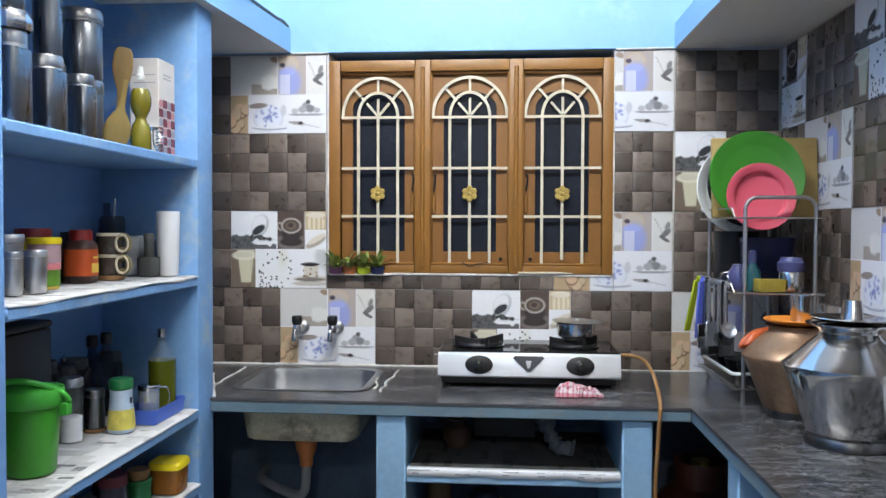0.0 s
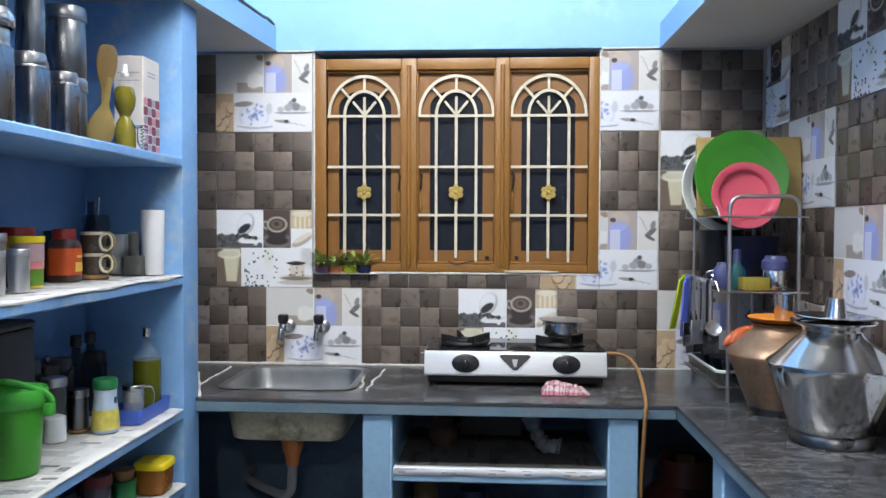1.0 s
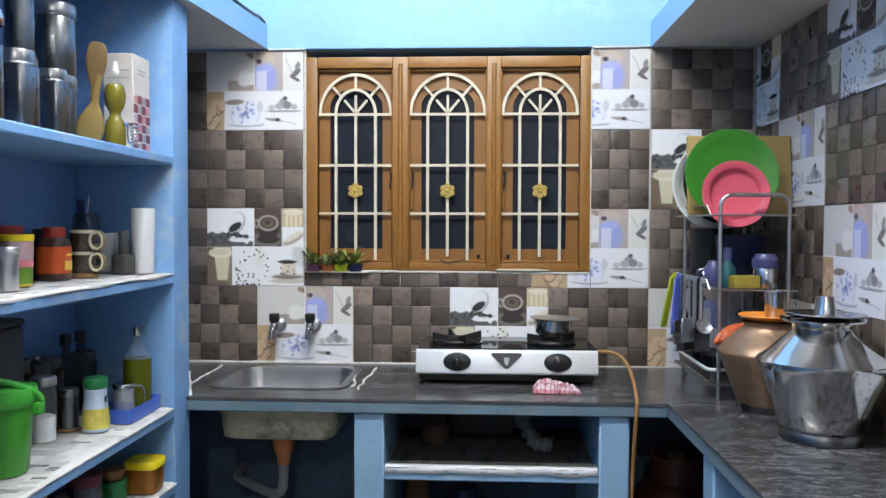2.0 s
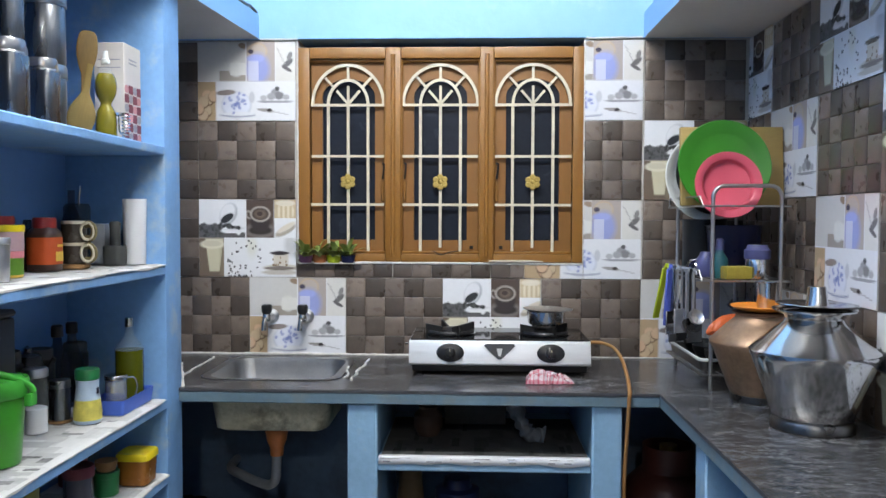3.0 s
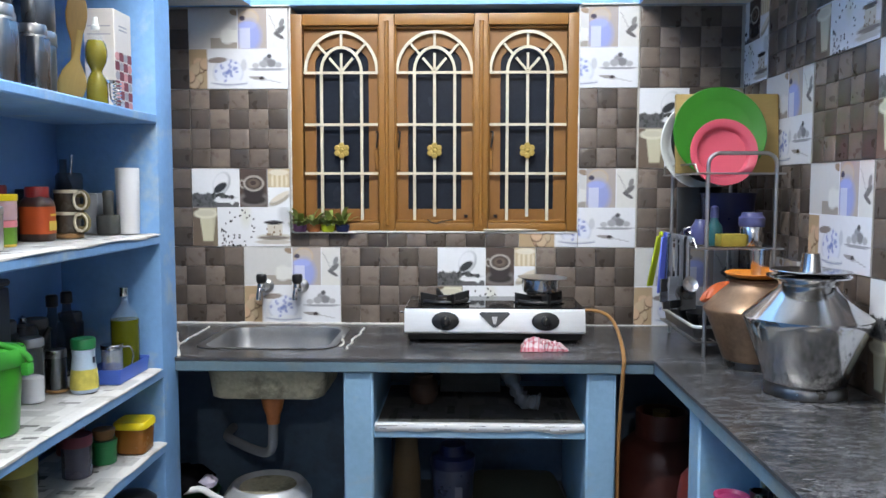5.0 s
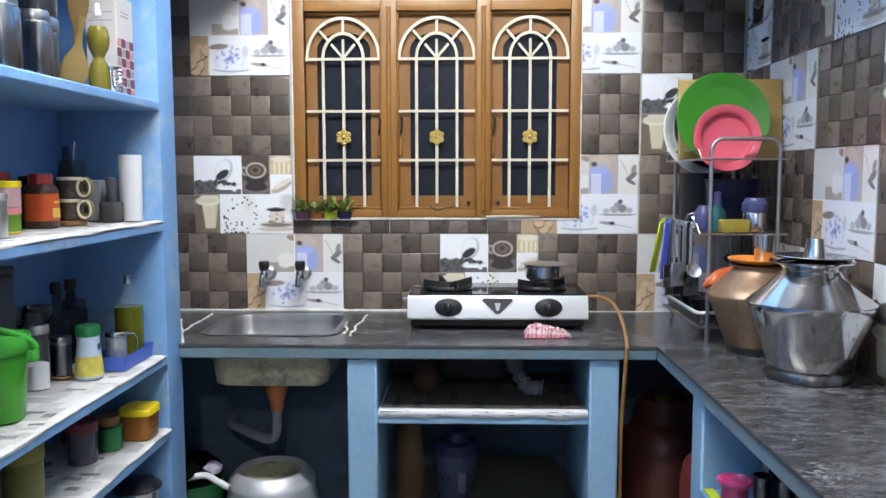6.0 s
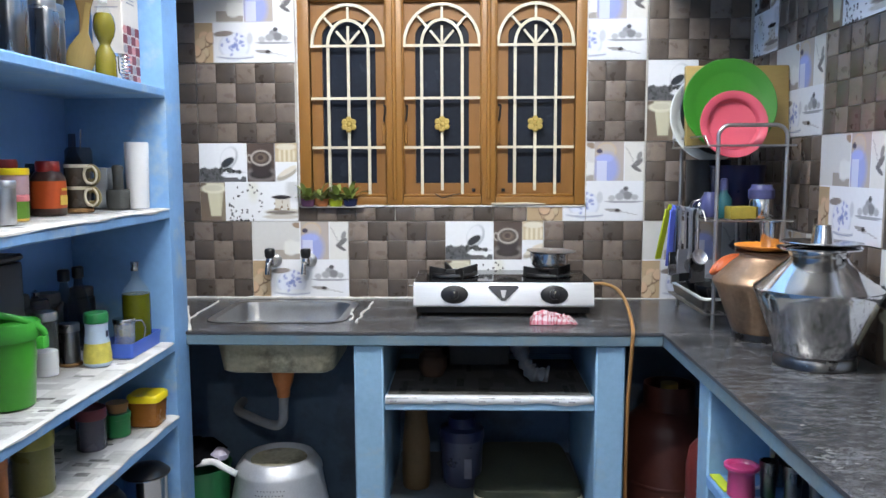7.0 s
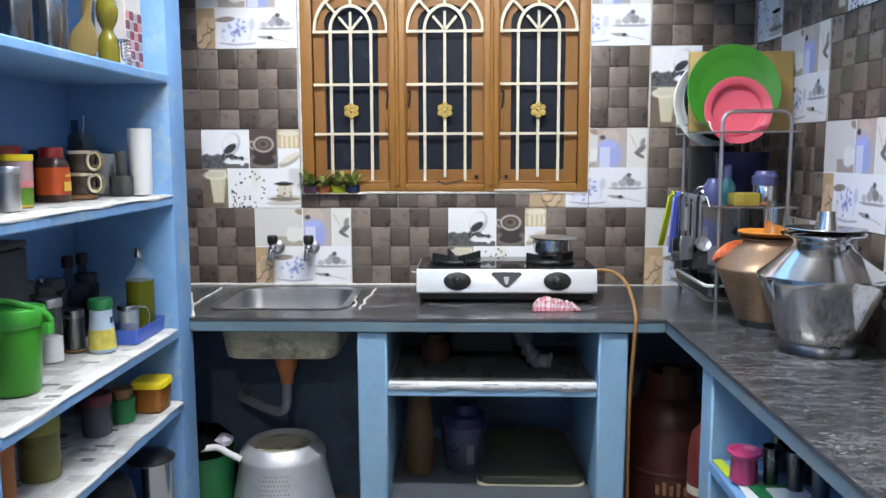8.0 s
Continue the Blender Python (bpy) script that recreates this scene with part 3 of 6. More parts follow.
for bx in (-0.170, 0.160):
    part("drip_plate", lathe([(0.0, 0.1095), (0.085, 0.1095), (0.090, 0.112), (0.082, 0.114), (0.03, 0.111)], 28, at=(bx, 0.16, 0)), STEEL, stove)
    part("burner", lathe([(0.0, 0.110), (0.030, 0.110), (0.036, 0.114), (0.036, 0.121), (0.028, 0.127), (0.0, 0.127)], 24, at=(bx, 0.16, 0)), IRON, stove)
    bm = bmesh.new()
    ring = [(bx + 0.078 * math.cos(radians(a)), 0.16 + 0.078 * math.sin(radians(a)), 0.116) for a in range(0, 360, 15)]
    tube(ring, 0.006, 6, bm=bm, closed=True)
    for a in (20, 110, 200, 290):
        ca, sa = math.cos(radians(a)), math.sin(radians(a))
        wing = box(0.028, 0.090, -0.005, 0.005, 0.110, 0.133, 0.002)
        for v in wing.verts:
            if v.co.z > 0.12:
                v.co.z += 0.010 * (v.co.x - 0.04) / 0.05
        wing.transform(Matrix.Translation((bx, 0.16, 0)) @ pose(0, 0, 0, 0, 0, a))
        join(bm, wing)
    part("pan_support", bm, IRON, stove, "black iron pan support")
GLASS_TOP = mat("black_glass", (0.012, 0.012, 0.013), 0.05, 0, 0.1, 10, rvar=0.02)
part("top_plate", box(-0.300, 0.300, 0.019, 0.300, 0.1052, 0.1092, 0.0012), GLASS_TOP, stove, "shiny dark glass top")
bm = tube([(0.300, 0.17, 0.082), (0.325, 0.17, 0.082)], 0.007, 10)
part("gas_inlet", bm, STEEL, stove)
part("side_inlet", tube([(-0.30, 0.17, 0.075), (-0.330, 0.17, 0.075)], 0.004, 8), STEEL, stove)

pan = thing("saucepan", "small steel saucepan with a flat lid on the burner", "pan", (0.474, 2.875, 1.0065))
part("pan_body", lathe([(0, 0), (0.055, 0), (0.063, 0.006), (0.066, 0.02), (0.066, 0.048), (0.070, 0.051), (0.067, 0.052), (0.063, 0.046)], 32), STEEL, pan)
bm = lathe([(0.086, 0.054), (0.088, 0.056), (0.070, 0.057), (0.02, 0.060), (0, 0.061)], 32)
join(bm, lathe([(0, 0.060), (0.012, 0.060), (0.010, 0.063), (0, 0.064)], 14))
bm.transform(pose(0.004, 0, 0, 0, 1.5, 0))
part("lid", bm, STEEL_DULL, pan, "flat steel lid")

CLOTH = painted("pink_checked_cloth", 0.9, 0.3, grain=0.1)
verts, faces, cols = [], [], []
NU, NW = 72, 40
for q in range(NW + 1):
    for i in range(NU + 1):
        u, w = i / NU * 2 - 1, q / NW * 2 - 1
        edge = max(0.0, 1 - max(abs(u), abs(w)) ** 5)
        h = 0.018 * edge * (1 - 0.6 * u)
        fold = 0.011 * abs(noise.noise(Vector((u * 3.4 + 3, w * 4.5, 1)))) + 0.013 * abs(math.sin(9 * u + 3 * w + 4 * noise.noise(Vector((u * 2, w * 2, 7))))) * (1 - 0.5 * abs(w))
        verts.append((0.076 * u + 0.012 * noise.noise(Vector((u * 2, w * 3, 8))), 0.038 * w * (1 - 0.35 * u) + 0.014 * noise.noise(Vector((u * 4, w * 2, 2))), 0.002 + h + fold * edge))
for q in range(NW):
    for i in range(NU):
        p = q * (NU + 1) + i
        faces.append((p, p + 1, p + NU + 2, p + NU + 1))
        a_, b_ = (i // 2) % 3 == 0, (q // 2) % 3 == 0
        cols.append(((0.46, 0.09, 0.13), (0.52, 0.25, 0.28), (0.60, 0.52, 0.53))[0 if a_ and b_ else 1 if a_ or b_ else 2] + (1.0,))
me = bpy.data.meshes.new("cloth")
me.from_pydata(verts, [], faces)
layer = me.attributes.new("print", "FLOAT_COLOR", "FACE")
layer.data.foreach_set("color", np.array(cols, dtype=np.float32).ravel())
me.materials.append(CLOTH)
tagged(new("dish_cloth", me), "crumpled pink and white checked cloth on the worktop", "cloth").matrix_basis = pose(0.466, 2.634, 0.85, 0, 0, -6)
HOSE = mat("orange_rubber_hose", (0.33, 0.165, 0.055), 0.5, 0, 0.15, 20)
hose = thing("gas_hose", "orange-brown rubber gas hose over the counter edge", "hose", (0, 0, 0))
part("hose", tube(bend([(0.632, 2.882, 0.943), (0.668, 2.872, 0.943), (0.698, 2.81, 0.938), (0.706, 2.69, 0.920), (0.702, 2.57, 0.886), (0.693, 2.480, 0.856), (0.690, 2.470, 0.828), (0.689, 2.476, 0.78), (0.688, 2.492, 0.70), (0.687, 2.515, 0.58), (0.689, 2.53, 0.40), (0.695, 2.55, 0.20), (0.71, 2.60, 0.06), (0.76, 2.66, 0.012)]), 0.0060, 10), HOSE, hose)

# ---- water pots ----
POT_STEEL = mat("scuffed_steel", (0.62, 0.61, 0.60), 0.14, 1.0, 0.10, 9, 0.04, 22, rvar=0.09)
# RING_STEEL is darkened to stand in for shade and dark reflections
RING_STEEL = mat("darkened_steel", (0.16, 0.16, 0.16), 0.30, 1.0, 0.25, 18, 0.05, 40)
pot = thing("water_pot", "polished stainless steel water pot with a narrow neck", "pot", m=pose(1.083, 2.112, 0.85, 0, 0, 20) @ Matrix.Diagonal((0.985, 0.985, 1.035, 1)))
part("pot_body", lathe([(0.0, 0.022), (0.090, 0.022), (0.098, 0.027), (0.113, 0.07), (0.136, 0.13), (0.152, 0.172), (0.158, 0.188), (0.1575, 0.194), (0.150, 0.199), (0.126, 0.218), (0.098, 0.244), (0.076, 0.262), (0.070, 0.272), (0.073, 0.280), (0.084, 0.287), (0.096, 0.290)], 64), POT_STEEL, pot, sharp=50)
part("foot_ring", lathe([(0.092, 0.0), (0.102, 0.002), (0.102, 0.018), (0.096, 0.027), (0.088, 0.027), (0.088, 0.0)], 56), RING_STEEL, pot)
part("rim", lathe([(0.094, 0.288), (0.102, 0.291), (0.103, 0.295), (0.096, 0.296), (0.088, 0.291)], 48), STEEL, pot)
bm = lathe([(0.0, 0.300), (0.066, 0.300), (0.098, 0.304), (0.105, 0.309), (0.103, 0.311), (0.068, 0.304), (0.0, 0.304)], 48)
lid = thing("pot_lid", "flat steel plate laid over the pot", "lid", m=pose(1.085, 2.112, 0.847) @ Matrix.Diagonal((0.93, 0.93, 1.035, 1)))
bm.transform(pose(0, 0, 0, 0, 1.0, 0))
part("plate", bm, STEEL, lid)


def tumbler(name, label, at, r, h, material, flip=False, rim=True, group=""):
    t = thing(name, label, "tumbler", at, group=group)
    k = 0.80
    prof = [(0, 0.001), (r * k * 0.96, 0), (r * k, 0.003), (r, h - 0.002), (r * 1.04, h), (r * 0.97, h - 0.001), (r * k * 0.93, 0.005), (0, 0.005)]
    if flip:
        prof = [(a, h - z) for a, z in prof]
    part("cup", lathe(prof, 28), material, t)
    return t


tumbler("steel_tumbler", "steel tumbler upside down on the pot's plate", (1.088, 2.110, 1.164), 0.0270, 0.048, STEEL, True)
copper = thing("copper_pot", "tarnished copper water pot with a narrow neck", "pot", m=pose(1.060, 2.422, 0.85) @ Matrix.Scale(1.02, 4))
part("pot_body", lathe([(0.0, 0.018), (0.078, 0.018), (0.086, 0.03), (0.112, 0.10), (0.132, 0.150), (0.141, 0.166), (0.140, 0.172), (0.120, 0.192), (0.092, 0.220), (0.070, 0.238), (0.066, 0.248), (0.080, 0.256)], 48), COPPER, copper, sharp=50)
part("foot_ring", lathe([(0.074, 0.0), (0.080, 0.002), (0.082, 0.020), (0.074, 0.022)], 40), RING_STEEL, copper, "steel ring under the copper pot")
ORANGE = mat("orange_plastic", (0.72, 0.24, 0.03), 0.35, 0, 0.06, 12)
op = thing("orange_plate", "orange plastic plate covering the copper pot", "plate", (1.060, 2.422, 1.112))
part("plate", lathe([(0, 0.001), (0.055, 0.001), (0.080, 0.010), (0.086, 0.016), (0.084, 0.018), (0.054, 0.005), (0, 0.005)], 40), ORANGE, op)
tumbler("steel_tumbler", "tall steel tumbler standing on the orange plate", (1.066, 2.400, 1.117), 0.0300, 0.082, STEEL)
BAG = mat("orange_plastic_bag", (0.58, 0.12, 0.035), 0.35, 0, 0.2, 25, 0.5, 60, alpha=0.9)
bg = thing("vegetable_bag", "small orange plastic bag resting on the copper pot", "bag", (0.994, 2.528, 1.034), 12)
bm = lathe([(0, 0.0), (0.024, 0.004), (0.040, 0.018), (0.042, 0.030), (0.028, 0.046), (0.008, 0.056), (0, 0.057)], 26, wob=0.4, squash=0.55)
bm.transform(Matrix.Translation((0, 0, 0.004)) @ pose(0, 0, 0, 0, -26, 0) @ Matrix.Diagonal((1.35, 1.0, 0.85, 1)))
part("bag", bm, BAG, bg, sharp=60)
# ---- dish rack ----
RX0, RX1, RY0, RY1 = 0.950, 1.157, 2.535, 2.955
rack = thing("dish_rack", "two-tier steel wire dish rack in the corner", "rack", (0, 0, 0.85))
CHROME = mat("chrome_rod", (0.42, 0.41, 0.40), 0.42, 1.0, 0.1, 30)
for y, top in ((RY0, 0.633), (RY1, 0.606)):
    pts = [(RX0, y, 0.001), (RX0, y, top - 0.035)]
    pts += [(RX0 + 0.035 - 0.035 * math.cos(radians(a)), y, top - 0.035 + 0.035 * math.sin(radians(a))) for a in range(10, 91, 16)]
    pts += [(RX1 - 0.035 + 0.035 * math.sin(radians(a)), y, top - 0.035 + 0.035 * math.cos(radians(a))) for a in range(0, 91, 15)]
    pts += [(RX1, y, 0.001)]
    part("end_frame", tube(pts, 0.0062, 10), CHROME, rack)
for z in (0.341, 0.571, 0.05):
    part("shelf_frame", tube([(RX0 - 0.03, RY0 - 0.008, z), (RX1 + 0.025, RY0 - 0.008, z), (RX1 + 0.025, RY1 + 0.01, z), (RX0 - 0.03, RY1 + 0.01, z)], 0.0032, 6, closed=True), CHROME, rack)
    for k in range(10):
        x = RX0 - 0.02 + (RX1 - RX0 + 0.035) * k / 9
        part("wire", tube([(x, RY0 - 0.008, z), (x, RY1 + 0.01, z)], 0.0018, 5), CHROME, rack)
for z in (0.371, 0.601):
    part("guard_rail", tube([(RX0 - 0.03, RY0, z - 0.03), (RX0 - 0.034, RY0 + 0.02, z), (RX0 - 0.034, RY1 - 0.02, z), (RX0 - 0.03, RY1, z - 0.03)], 0.0028, 6), CHROME, rack)


def leaning_plate(name, label, x, y, z, r, material, lean, rim=0.016, turn=0, step=False):
    t = thing(name, label, "plate", m=Matrix.Translation((x, y, z)) @ pose(0, 0, 0, 90 - lean, 0, turn))
    prof = [(0, 0.000), (r * 0.70, 0.000), (r * 0.76, 0.004), (r * 0.95, rim), (r, rim + 0.003), (r * 0.985, rim + 0.006), (r * 0.93, rim + 0.004), (r * 0.74, 0.008), (r * 0.69, 0.004), (0, 0.004)]
    if step:
        prof = [(0, 0), (r * 0.72, 0), (r * 0.97, rim - 0.006), (r, rim - 0.002), (r * 0.99, rim + 0.002), (r * 0.80, rim - 0.001), (r * 0.75, rim - 0.006), (r * 0.71, 0.006), (r * 0.66, 0.004), (0, 0.004)]
    part("dish", lathe(prof, 56), material, t)
    return t


GREEN = mat("green_plastic", (0.036, 0.185, 0.018), 0.38, 0, 0.06, 9)
PINK = mat("coral_pink_plastic", (0.56, 0.085, 0.125), 0.40, 0, 0.05, 9)
BOARDW = mat("pale_chopping_board", (0.33, 0.225, 0.075), 0.55, 0, 0.14, 4, 0.1, 30, stretch=(1, 8, 8))
WHITE_D = mat("white_enamel", (0.66, 0.68, 0.66), 0.3, 0, 0.06, 12)
leaning_plate("green_plate", "large round green plastic plate leaning in the rack", 1.021, 2.675, 1.551, 0.149, GREEN, 9, 0.014)
leaning_plate("pink_plate", "round coral pink plastic plate leaning in the rack", 1.011, 2.605, 1.485, 0.105, PINK, 8, 0.024, step=True)
leaning_plate("white_plate", "white enamel plate with a dark rim in the rack", 1.010, 2.872, 1.520, 0.152, WHITE_D, 6, 0.03, 12)
bm = box(0.898, 1.234, 2.715, 2.733, 1.424, 1.686, 0.006, seg=3)
bm.transform(Matrix.Translation((0, 2.72, 1.424)) @ pose(0, 0, 0, -5, 0, 0) @ Matrix.Translation((0, -2.72, -1.424)))
cb = thing("chopping_board", "pale wooden chopping board standing in the rack", "board")
part("board", bm, BOARDW, cb)
PAN_D = mat("dark_pan", (0.02, 0.022, 0.024), 0.4, 0.3, 0.2, 15)
leaning_plate("dark_pan", "dark pan standing behind the plates", 1.026, 2.838, 1.528, 0.137, PAN_D, 6, 0.03, 10)

# things on the rack's tier
TIER = 1.1945
PURPLE = mat("violet_plastic", (0.062, 0.066, 0.165), 0.35, 0, 0.1, 14)
TEAL = mat("teal_plastic", (0.022, 0.11, 0.12), 0.3, 0, 0.1, 14, alpha=0.85)
NAVY = mat("navy_plastic", (0.010, 0.014, 0.05), 0.3, 0, 0.15, 14)
SPONGE = mat("olive_soap_box", (0.28, 0.22, 0.03), 0.6, 0, 0.2, 40, 0.3, 120)
CLEAR = mat("clear_plastic", (0.60, 0.66, 0.68), 0.08, 0, 0.05, 14, alpha=0.08)
j = thing("violet_jar", "violet plastic jar on the dish rack", "jar", (0.975, 2.678, TIER))
part("jar_body", lathe([(0, 0), (0.028, 0), (0.032, 0.01), (0.033, 0.055), (0.022, 0.072), (0.020, 0.080), (0, 0.081)], 24), PURPLE, j)
j = thing("soap_bottle", "teal plastic soap bottle on the dish rack", "bottle", (0.998, 2.618, TIER))
part("bottle_body", lathe([(0, 0), (0.023, 0), (0.026, 0.008), (0.025, 0.06), (0.012, 0.08), (0.011, 0.09), (0, 0.091)], 22), TEAL, j)
part("cap", lathe([(0, 0.088), (0.013, 0.088), (0.012, 0.12), (0.006, 0.126), (0, 0.127)], 16), PURPLE, j)
j = thing("soap_box", "olive soap box on the dish rack", "box", (1.035, 2.570, TIER), 8)
part("box_body", box(-0.042, 0.042, -0.024, 0.024, 0, 0.040, 0.006, seg=2), SPONGE, j)
j = thing("steel_jar", "steel jar with a violet lid on the dish rack", "jar", (1.107, 2.593, TIER))
part("jar_body", lathe([(0, 0), (0.034, 0), (0.037, 0.006), (0.037, 0.062), (0.034, 0.066), (0, 0.066)], 28), STEEL, j)
part("lid", lathe([(0.038, 0.062), (0.040, 0.066), (0.040, 0.090), (0.034, 0.094), (0.030, 0.106), (0, 0.107)], 28), PURPLE, j, "violet plastic lid")
j = thing("navy_bowl", "dark blue plastic bowl at the back of the rack", "bowl", (1.088, 2.768, TIER))
part("bowl_body", lathe([(0, 0), (0.06, 0), (0.080, 0.05), (0.088, 0.16), (0.092, 0.166), (0.084, 0.16), (0.05, 0.01), (0, 0.01)], 32), NAVY, j)
j = thing("black_pot", "black cooking pot standing in the rack", "pot", (1.023, 2.878, TIER))
part("pot_body", lathe([(0, 0), (0.06, 0), (0.072, 0.02), (0.075, 0.18), (0.078, 0.185), (0.07, 0.185), (0.0, 0.17)], 30), PAN_D, j)

# hanging kitchen tools on the rack's long side
LIME = mat("lime_plastic", (0.42, 0.50, 0.02), 0.4, 0, 0.08, 14)
CORN = mat("blue_plastic", (0.10, 0.14, 0.55), 0.35, 0, 0.08, 14)


def hung(name, label, y, length, head, material, x=RX0 - 0.045, top=1.215, lean=0.0, turn=-55):
    t = thing(name, label, "utensil", m=Matrix.Translation((x, y, top)) @ pose(0, 0, 0, 0, lean, turn), group="tools hung on the rack")
    bm = tube(bend([(0.012, 0, -0.006), (0.006, 0, 0.004), (0, 0, -0.004), (0, 0, -length * 0.5), (0, 0, -length)]), 0.0040, 8)
    part("stem", bm, material, t)
    if head == "ladle":
        hb = lathe([(0, 0), (0.022, 0.004), (0.034, 0.020), (0.036, 0.032), (0.032, 0.030), (0.020, 0.007), (0, 0.004)], 20)
        hb.transform(Matrix.Translation((0, 0, -length - 0.008)) @ pose(0, 0, 0, 62, 0, 75) @ Matrix.Scale(0.72, 4))
        part("bowl", hb, material, t)
    elif head == "blade":
        part("blade", box(-0.003, 0.003, -0.036, 0.036, -length - 0.08, -length, 0.0015), material, t)
    elif head == "strip":
        part("blade", box(-0.004, 0.004, -0.015, 0.015, -length - 0.09, -0.01, 0.003), material, t)
    return t


hung("lime_scraper", "lime green plastic scraper hung on the rack", 2.935, 0.11, "strip", LIME, lean=13)
hung("blue_peeler", "blue plastic peeler hung on the rack", 2.875, 0.12, "strip", CORN, lean=4)
hung("steel_turner", "steel turner hung on the rack", 2.82, 0.15, "blade", STEEL)
hung("steel_ladle", "steel ladle hung on the rack", 2.77, 0.17, "ladle", STEEL_DULL)
hung("steel_turner", "steel slotted turner hung on the rack", 2.71, 0.13, "blade", STEEL_DULL)
hung("steel_ladle", "steel ladle hung on the rack", 2.66, 0.18, "ladle", STEEL_DULL)
hung("black_spoon", "black plastic spoon hung on the rack", 2.61, 0.17, "ladle", BLACK)
hung("steel_ladle", "small steel ladle hung on the rack", 2.575, 0.14, "ladle", STEEL_DULL)
hung("steel_tongs", "steel tongs hung on the rack", 2.845, 0.18, "blade", STEEL_DULL, x=RX0 - 0.030)
hung("black_turner", "black turner hung on the rack", 2.74, 0.16, "blade", BLACK, x=RX0 - 0.028)
hung("steel_skimmer", "round steel skimmer hung on the rack", 2.685, 0.16, "ladle", STEEL_DULL, x=RX0 - 0.030)
hung("dark_turner", "dark worn steel turner hung on the rack", 2.79, 0.12, "blade", RING_STEEL, x=RX0 - 0.022)
hung("dark_turner", "dark worn steel turner hung on the rack", 2.635, 0.15, "blade", RING_STEEL, x=RX0 - 0.024)
hung("violet_brush", "violet plastic brush hung on the rack", 2.90, 0.12, "blade", PURPLE, x=RX0 - 0.030)
l = thing("round_ladle", "round steel ladle hooked over the rack", "ladle", (0.943, 2.678, 1.225))
bm = lathe([(0, -0.026), (0.014, -0.024), (0.025, -0.010), (0.028, 0.004), (0.025, 0.003), (0.012, -0.02), (0, -0.022)], 24)
bm.transform(pose(0, 0, 0, 60, 0, -20))
part("bowl", bm, STEEL, l)
part("stem", tube(bend([(0.01, 0, -0.02), (-0.005, 0.03, 0.02), (-0.02, 0.06, -0.01), (-0.022, 0.07, -0.10), (-0.022, 0.07, -0.16)]), 0.004, 6), STEEL, l)
tr = thing("cutlery_tray", "steel tray with dark bowls under the rack", "tray", (1.043, 2.753, 0.903))
bm = loop_bowl([(0.125, 0.205, 0.02, 0.035), (0.118, 0.198, 0.02, 0.036), (0.112, 0.192, 0.02, 0.003), (0.05, 0.05, 0.01, 0.001)])
part("tray", bm, RING_STEEL, tr)
rim = tube([(x, y, 0.039) for x, y in rounded(-0.119, 0.119, -0.199, 0.199, 0.02)], 0.0055, 8, closed=True)
part("tray_rim", rim, WHITE_D, tr, "white rim of the tray")
for by, br in ((-0.13, 0.040), (-0.03, 0.05), (0.08, 0.05)):
    bb = thing("black_bowl", "small black bowl in the cutlery tray", "bowl", (0.998, 2.753 + by, 0.908), group="bowls in the tray")
    part("bowl_body", lathe([(0, 0), (br * 0.6, 0), (br, 0.04), (br * 1.05, 0.055), (br * 0.95, 0.05), (br * 0.5, 0.008), (0, 0.008)], 24), PAN_D, bb)

# ---- newspapers on the shelves ----
PAPER = painted("newsprint", 0.85, 0.25, grain=0.05, gscale=40)


